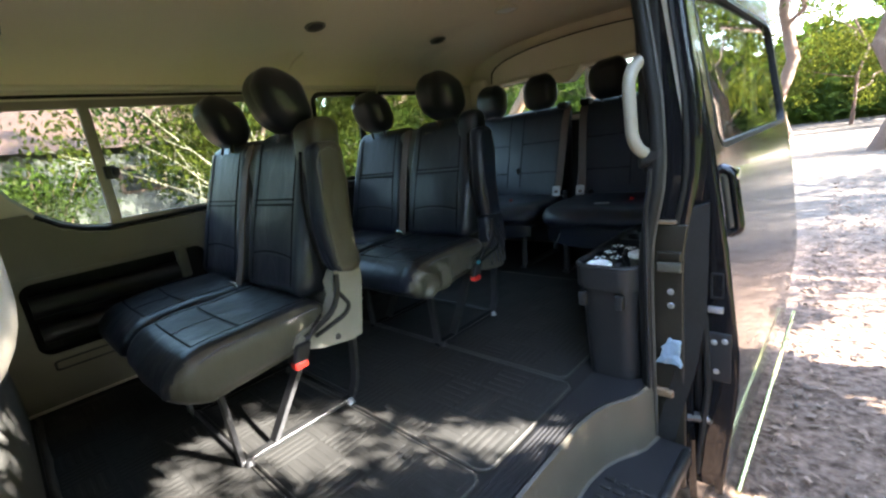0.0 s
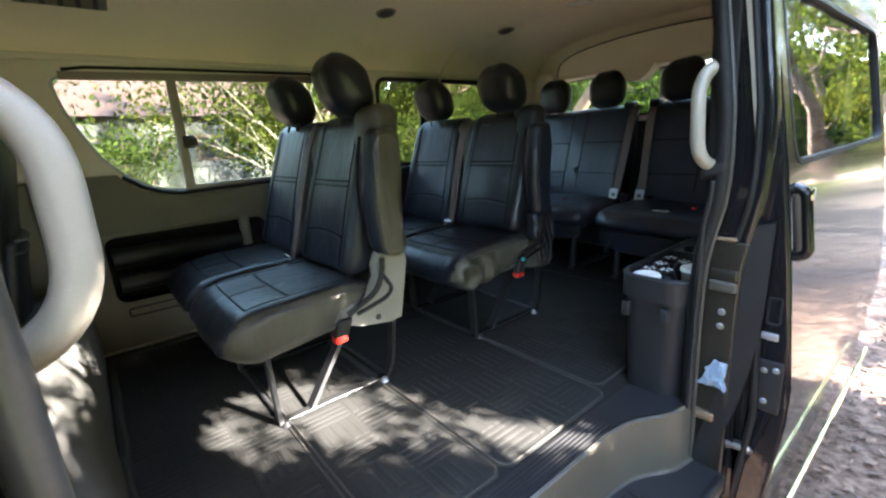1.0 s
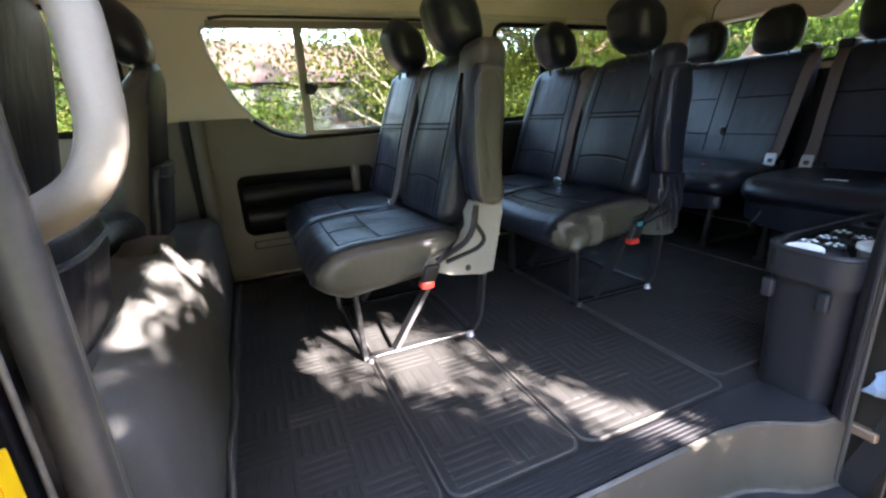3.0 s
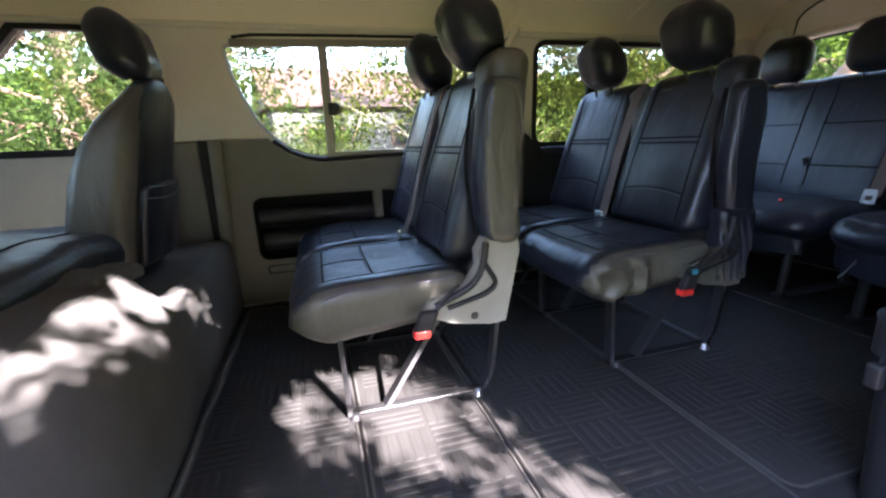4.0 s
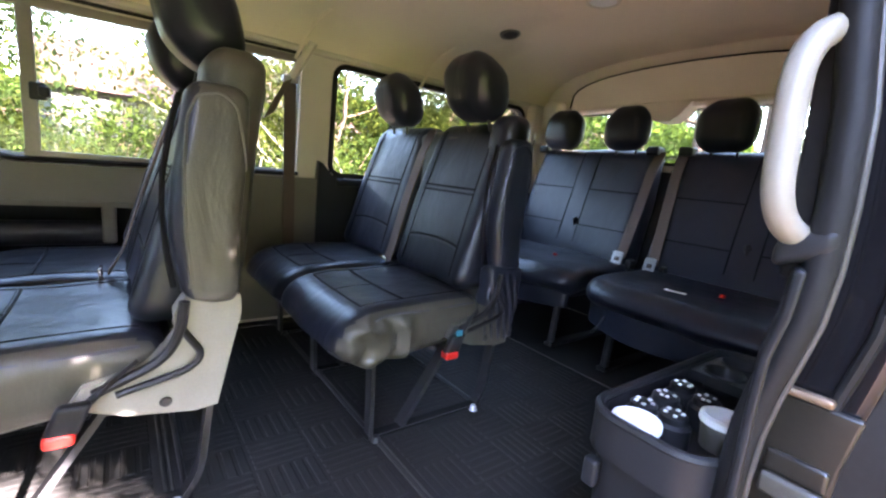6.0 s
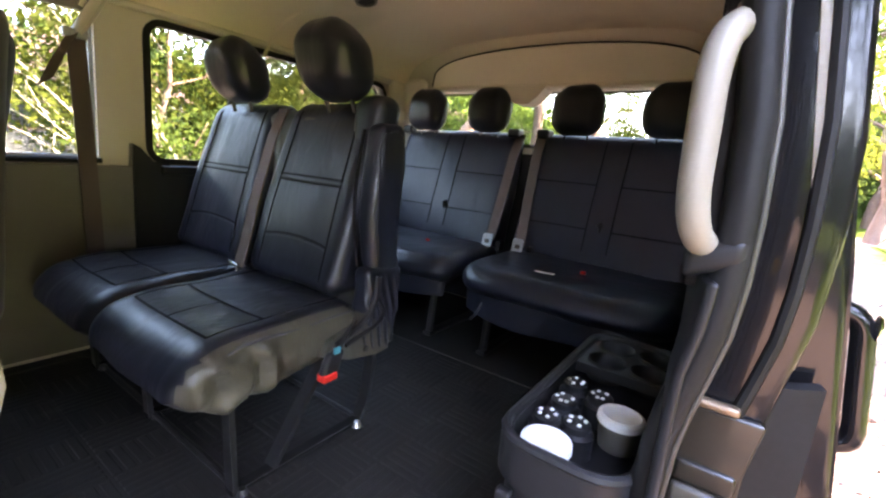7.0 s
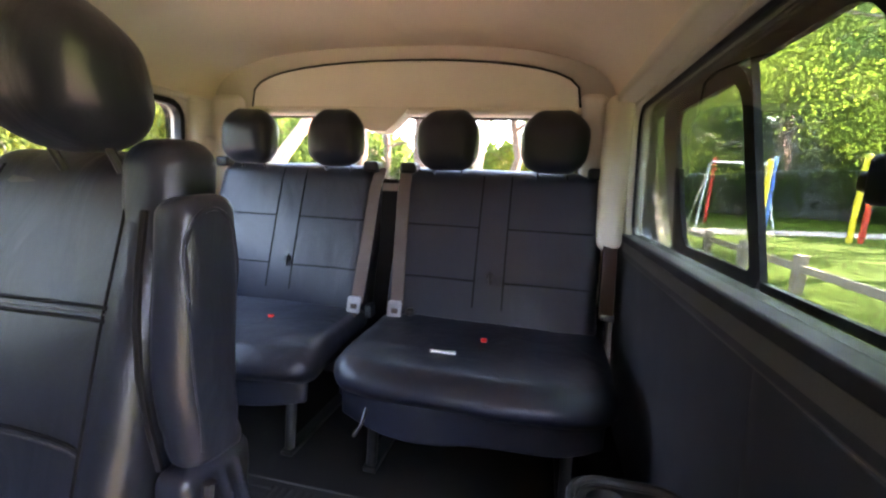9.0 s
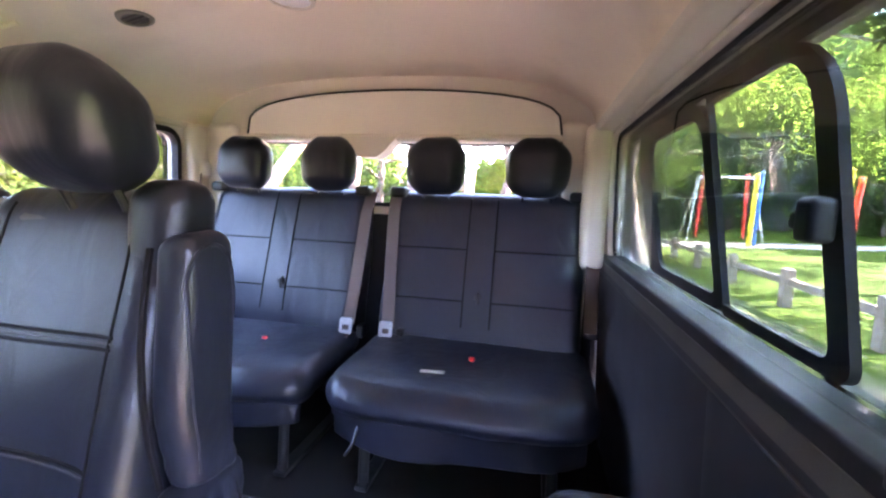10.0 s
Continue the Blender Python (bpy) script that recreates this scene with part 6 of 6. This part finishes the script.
bm = tube([trunk_foot, trunk_foot.lerp(fork, 0.5) + Vector((0.15, 0.1, 0)), fork, fork + Vector((0.1, 0.1, 1.3))], [0.2, 0.15, 0.11, 0.04], 12)
for k in range(14):
    a, b = rs.uniform(-2.6, 2.4), rs.uniform(0.6, 2.2)
    tip = heart + side_way * a + up_way * b
    root = fork + Vector((0, 0, 0.1)) if k % 2 else fork + Vector((0.05, 0.05, 0.7))
    tube([root, root.lerp(tip, 0.5) + Vector((0, 0, 0.2)), tip], [0.06, 0.035, 0.01], 6, bm=bm)
part("trunk", bm, BARK, shade)
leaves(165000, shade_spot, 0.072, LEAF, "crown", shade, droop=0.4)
# sparse leaves put into the gaps to mottle the sun patches
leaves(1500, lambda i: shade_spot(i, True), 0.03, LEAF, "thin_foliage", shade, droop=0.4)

green = tree(3, 6.5, 2.6, 16000, 0.095, LEAF_YELLOW, "bushy yellow-green tree close to the van", 0.25, 0.2, girth=0.008)
green.matrix_basis = pose(-7.4, 4.3, GROUND, 0, 0, 20)
gum = tree(8, 10.0, 3.4, 8000, 0.13, LEAF, "tall red-barked gum tree with open crown", 0.2, 0.4, 0.06)
gum.matrix_basis = pose(-2.2, 10.5, GROUND, 0, 0, 0)
willow = tree(14, 7.5, 3.2, 30000, 0.085, LEAF_BRIGHT, "tree with weeping bright green foliage on the lawn", 0.45, 0.5)
willow.matrix_basis = pose(9.0, 11.2, GROUND, 0, 0, 0) @ Matrix.Scale(1.35, 4)
dark = tree(19, 9.0, 3.6, 17000, 0.135, LEAF_DARK, "dark leafy tree at the edge of the park", 0.3, 0.15)
dark.matrix_basis = pose(-12, 4.5, GROUND, 0, 0, 50)
# dark copies at y -7.8 to -4.5 and x 12.0: unseen, added against sky and sun
for proto, x, y, r, s in ((dark, -8.2, -3.4, 130, 0.85), (green, -7.8, 7.4, 250, 1.05), (green, -7.2, -1.3, 75, 0.6), (dark, -6.9, -1.5, 200, 0.5), (green, -9.5, 9.4, 10, 1.2), (dark, -11.5, -3.5, 80, 1.0), (dark, -10.0, 14.5, 170, 1.1),
                          (gum, 1.6, 13.5, 70, 1.0), (gum, -5.2, 14.5, 200, 1.1), (gum, 4.2, 19, 120, 1.2), (gum, -0.6, 19, 300, 1.15), (green, 1.0, 24, 40, 1.3), (green, -3.6, 24, 90, 1.4), (dark, 5.5, 28, 10, 1.3), (dark, -8, 24, 100, 1.5),
                          (willow, 12.5, 15, 140, 1.15), (dark, 10, 36, 20, 1.5), (dark, 17, 38, 120, 1.6), (dark, 24, 36, 220, 1.5), (dark, 30, 30, 300, 1.5), (willow, 20, 26, 250, 1.3), (dark, 36, 22, 10, 1.6),
                          (green, 15, 44, 160, 1.7), (dark, 24, 12, 66, 1.3), (dark, -18, -8, 0, 1.4), (willow, 7.6, 6.9, 210, 0.55), (dark, 12.0, 5.6, 260, 0.62), (dark, 0.8, -7.0, 40, 1.0), (dark, -4.2, -7.6, 150, 1.0), (dark, 5.0, -7.8, 320, 1.0), (dark, 9.0, -6.5, 10, 1.1), (dark, 13, -4.5, 60, 1.1), (dark, -11, 9.5, 120, 1.2)):
    copy_thing(proto, pose(x, y, GROUND, 0, 0, r) @ Matrix.Scale(1, 4)).scale = (s, s, s)

# smooth salmon-barked gums behind the tailgate
def smooth_gum(points, radii, seed, label):
    t = thing("tree", label, "tree", "gum trees behind the van")
    rg = random.Random(seed)
    bm = tube([Vector(p) for p in points], radii, 12)
    tips = []
    for k in range(9):
        a, b = Vector(points[-2]), Vector(points[-1])
        root = a.lerp(b, 0.15 + 0.1 * k)
        tip = root + Vector((rg.uniform(-1.6, 1.6), rg.uniform(-1.0, 1.2), rg.uniform(0.1, 1.3)))
        tips.append((root, tip))
        tube([root, root.lerp(tip, 0.5) + Vector((0, 0, 0.15)), tip], [radii[-1] * 0.6, radii[-1] * 0.35, 0.006], 6, bm=bm)
    part("trunk", bm, GUM_BARK, t)

    def spot(i):
        root, tip = tips[i % len(tips)]
        p = root.lerp(tip, rg.uniform(0.45, 1.1))
        return tuple(p + Vector((rg.gauss(0, 0.3), rg.gauss(0, 0.3), rg.gauss(-0.15, 0.3))))

    leaves(1500, spot, 0.09, LEAF_YELLOW, "crown", t, droop=0.8)
    return t


smooth_gum([(-5.0, 8.0, GROUND - 0.1), (-4.45, 8.0, 0.5), (-3.92, 8.0, 1.26), (-3.36, 8.0, 1.92), (-2.7, 8.2, 2.9), (-2.4, 8.3, 4.4)], [0.15, 0.125, 0.115, 0.1, 0.08, 0.05], 3, "leaning gum tree with smooth salmon-brown bark")
smooth_gum([(-0.62, 8.0, GROUND - 0.1), (-0.52, 8.0, 0.5), (-0.43, 8.0, 1.4), (-0.34, 8.0, 2.2), (-0.2, 8.1, 3.1), (-0.3, 8.2, 4.4)], [0.1, 0.085, 0.075, 0.07, 0.055, 0.035], 9, "slim upright gum tree with smooth salmon-brown bark")

# a young tree of long slanting pale branches outside the sliding window
young = thing("tree", "young tree with long slanting pale branches and light leaves", "tree", "trees round the van")
ry = random.Random(5)
stems = []
bm = bmesh.new()
for k in range(13):
    foot = Vector((-5.3 + ry.uniform(-0.5, 0.4), 3.1 + ry.uniform(-0.5, 0.5), GROUND + ry.uniform(0.2, 1.2)))
    tip = foot + Vector((ry.uniform(-0.5, 0.6), ry.uniform(-2.3, -0.9), ry.uniform(1.2, 2.6)))
    middle = foot.lerp(tip, 0.5) + Vector((ry.uniform(-0.1, 0.1), ry.uniform(-0.15, 0.15), ry.uniform(0.0, 0.2)))
    stems.append((foot, middle, tip))
    tube([foot, middle, tip], [0.014, 0.01, 0.004], 6, bm=bm)
    for q in (0.4, 0.6, 0.8):
        a = foot.lerp(middle, q * 2) if q < 0.5 else middle.lerp(tip, q * 2 - 1)
        tube([a, a + Vector((ry.uniform(-0.3, 0.3), ry.uniform(-0.5, 0.1), ry.uniform(0.15, 0.5)))], [0.008, 0.003], 5, bm=bm)
tube([Vector((-5.3, 3.1, GROUND - 0.05)), Vector((-5.3, 3.12, GROUND + 0.6)), Vector((-5.35, 3.05, GROUND + 1.2))], [0.07, 0.055, 0.03], 10, bm=bm)
part("trunk", bm, PALE_BARK, young)


def stem_spot(i):
    foot, middle, tip = stems[i % len(stems)]
    q = ry.uniform(0.25, 1.05)
    p = foot.lerp(middle, q * 2) if q < 0.5 else middle.lerp(tip, q * 2 - 1)
    return tuple(p + Vector((ry.gauss(0, 0.13), ry.gauss(0, 0.13), ry.gauss(0, 0.13))))


leaves(2600, stem_spot, 0.075, LEAF_YELLOW, "crown", young, droop=0.4)

# low shrubs below the left windows and at the lawn's far edge
def shrub(seed, at, w, h, n, mat, label):
    rng = random.Random(seed)
    t = thing("shrub", label, "shrub", "shrubs round the van", at)
    stems, tips = bmesh.new(), []
    for k in range(14):
        a = rng.uniform(0, 6.28)
        tip = Vector((math.cos(a) * w * rng.uniform(0.1, 0.8), math.sin(a) * w * rng.uniform(0.1, 0.8), h * rng.uniform(0.5, 0.95)))
        tube([(0, 0, -0.05), tip * 0.5 + Vector((0, 0, 0.08 * h)), tip], [0.02, 0.013, 0.005], 5, bm=stems)
        tips.append(tip)
    part("stems", stems, BARK, t)
    leaves(n, lambda i: tuple(tips[i % 14] * rng.uniform(0.6, 1.02) + Vector([rng.gauss(0, 0.16) * w for _ in range(3)]) + Vector((0, 0, 0.0))), 0.09, mat, "foliage", t, 0.2)
    return t


bush = shrub(5, (-5.2, 3.0, GROUND), 1.1, 1.7, 2600, LEAF, "loose green shrub beside the van")
for x, y, s in ((-6.8, -1.2, 1.0), (-5.6, 5.6, 1.1), (-5.0, 8.4, 1.1), (-8.8, 0.6, 1.2), (-7.6, 7.2, 1.2), (-1.0, 9.2, 0.8), (3.0, 22.0, 1.2), (9, 33, 1.5), (14, 35, 1.7), (20, 34, 1.6), (27, 32, 1.7)):
    copy_thing(bush, pose(x, y, GROUND, 0, 0, 40 * x)).scale = (s, s, s)

# far woods all round: a bumpy green mass with leaves standing out of it
def wood_height(a):
    """Height of the far woods by bearing, with a dip towards the open side."""
    h = (12.5 if 0.2 < a < 1.3 else 6.6) + 3.0 * noise.noise(Vector((4 * math.cos(a), 4 * math.sin(a), 3))) + 2.0 * noise.noise(Vector((14 * math.cos(a), 14 * math.sin(a), 7)))
    return h * (1 - 0.55 * max(0.0, 1 - abs(a - 3.12) / 0.22)) * (1 - 0.42 * min(1.0, max(0.0, 1.3 - abs(a - 1.76) / 0.2)))


FARWOOD = material("distant_foliage", (0.06, 0.092, 0.02), 0.95, var=0.6, scale=0.5, fine=3.0, bump=0.8, dist=0.5, spec=0.05)
bm = bmesh.new()
rows = []
for i in range(145):
    a = 2 * math.pi * i / 144
    far = 44 if 0.2 < a < 1.4 else 30
    h = wood_height(a)
    col = []
    for k in range(9):
        t = k / 8
        r = far + 3.5 * t ** 2 + 1.8 * noise.noise(Vector((9 * math.cos(a), 9 * math.sin(a), 3.0 * t)))
        col.append(bm.verts.new((r * math.cos(a), r * math.sin(a), GROUND - 0.3 + h * t * (far / 32))))
    rows.append(col)
for a, b in zip(rows, rows[1:]):
    for k in range(8):
        bm.faces.new([a[k], b[k], b[k + 1], a[k + 1]])
solo("backdrop", bm, FARWOOD, "distant green woods round the park", kind="structure")
rw = random.Random(31)


def wood_spot(i):
    a, t = rw.uniform(0, 2 * math.pi), rw.random() ** 0.8
    far = 43 if 0.2 < a < 1.4 else 29
    h = wood_height(a)
    r = far + 3.5 * t ** 2 + rw.uniform(-1.5, 0.8)
    return (r * math.cos(a), r * math.sin(a), GROUND + h * t * 1.05 * (far / 32))


woods = thing("far_woods", "distant leafy woods beyond the lawn", "woods", kind="stuff")
tagged(leaves(26000, wood_spot, 0.7, LEAF_BRIGHT, "far_foliage", woods, 0.3), kind="stuff")

# lawn fence of low timber posts and rails
fence = thing("fence", "low weathered timber post-and-rail fence by the lawn", "fence")
fp = [(4.35 + 0.06 * i, 4.4 + 2.05 * i) for i in range(9)]
for x, y in fp:
    part("post", rbox((x - 0.075, y - 0.075, GROUND - 0.1), (x + 0.075, y + 0.075, GROUND + 0.62), 0.018, n=(1, 1, 2)), WOOD, fence)
for (xa, ya), (xb, yb) in zip(fp, fp[1:]):
    part("rail", strap([(xa, ya, GROUND + 0.42), (xb, yb, GROUND + 0.42)], 0.11, 0.05, (0, 0, 1)), WOOD, fence)

# playground poles
def pole(x, y, h, mat, label, tilt=0.0):
    p = thing("playground_pole", label, "pole", "painted playground poles", (x, y, GROUND))
    part("shaft", tube([(0, 0, -0.1), (tilt * h, 0, h)], 0.09, 12), mat, p)
    part("cap", lathe([(0.1, 0), (0.1, 0.05), (0.05, 0.09), (0, 0.1)], at=(tilt * h, 0, h - 0.02), sides=14), mat, p)


pole(11.2, 18.9, 3.0, POLE_YELLOW, "bright yellow painted playground pole", 0.05)
pole(11.55, 18.9, 2.7, POLE_RED, "red painted pole beside a yellow one", 0.05)
pole(9.0, 26.2, 3.4, POLE_RED, "red painted playground pole", 0.03)
pole(9.45, 21.0, 3.0, POLE_BLUE, "blue painted playground pole", 0.02)
pole(9.25, 20.9, 2.9, POLE_YELLOW, "yellow painted pole beside a blue one", 0.02)
pole(11.6, 27.0, 3.3, POLE_RED, "red painted swing frame pole", -0.03)
sw = thing("swing_frame", "grey steel swing frame on the lawn", "swing frame", at=(8.2, 24.0, GROUND))
part("beam", tube([(0, 0, 3.0), (2.6, 0.6, 3.0)], 0.05, 10), ZINC, sw)
for a, b in (((-0.5, -0.6), (0, 0)), ((-0.5, 0.7), (0, 0)), ((3.0, 0.0), (2.6, 0.6)), ((3.0, 1.2), (2.6, 0.6))):
    part("strut", tube([(a[0], a[1], -0.05), (b[0], b[1], 3.0)], 0.045, 10), ZINC, sw)


def house(x, y, w, d, h, rot, label, roof_mat):
    b = thing("house", label, "house", at=(x, y, GROUND))
    part("wall", rbox((-w / 2, -d / 2, -0.2), (w / 2, d / 2, h), 0.02), WALLPAINT, b)
    part("roof", sheet([(-w / 2 - 0.4, h), (w / 2 + 0.4, h), (0, h + w * 0.28)], [], lambda u, v, q: (u, -d / 2 - 0.3 + q, v), d + 0.6), roof_mat, b)
    for i in range(3):
        wn_ = part("window", rbox((w / 2 - 0.02, -d / 2 + d * (i + 0.3) / 3, h * 0.4), (w / 2 + 0.04, -d / 2 + d * (i + 0.75) / 3, h * 0.75), 0.02), BARK, b)
        part("pane", rbox((w / 2 + 0.03, -d / 2 + d * (i + 0.34) / 3, h * 0.43), (w / 2 + 0.05, -d / 2 + d * (i + 0.71) / 3, h * 0.72), 0.005), PANEL_DARK, wn_)
    b.rotation_euler = (0, 0, radians(rot))


house(-24, 4, 8, 12, 3.0, 10, "low house with a terracotta roof behind the trees", ROOFING)
house(24, 46, 16, 14, 7.0, 250, "grey rendered building with a flat-pitched roof", WALLPAINT)

# fallen leaves on the ground beside and behind the van
rl = random.Random(11)
drift = thing("fallen_leaves", "dry brown fallen leaves strewn on the ground", "leaf litter", kind="stuff")
fall = leaves(9000, lambda i: (1.05 + 3.2 * rl.random() ** 1.4, -2.5 + 12 * rl.random(), GROUND + 0.004 + 0.012 * rl.random()), 0.055, LITTER, "dry_leaves", drift)
for v in fall.data.vertices:
    v.co.z = max(GROUND + 0.003, GROUND + 0.012 + (v.co.z - GROUND - 0.012) * 0.35)
tagged(fall, kind="stuff")
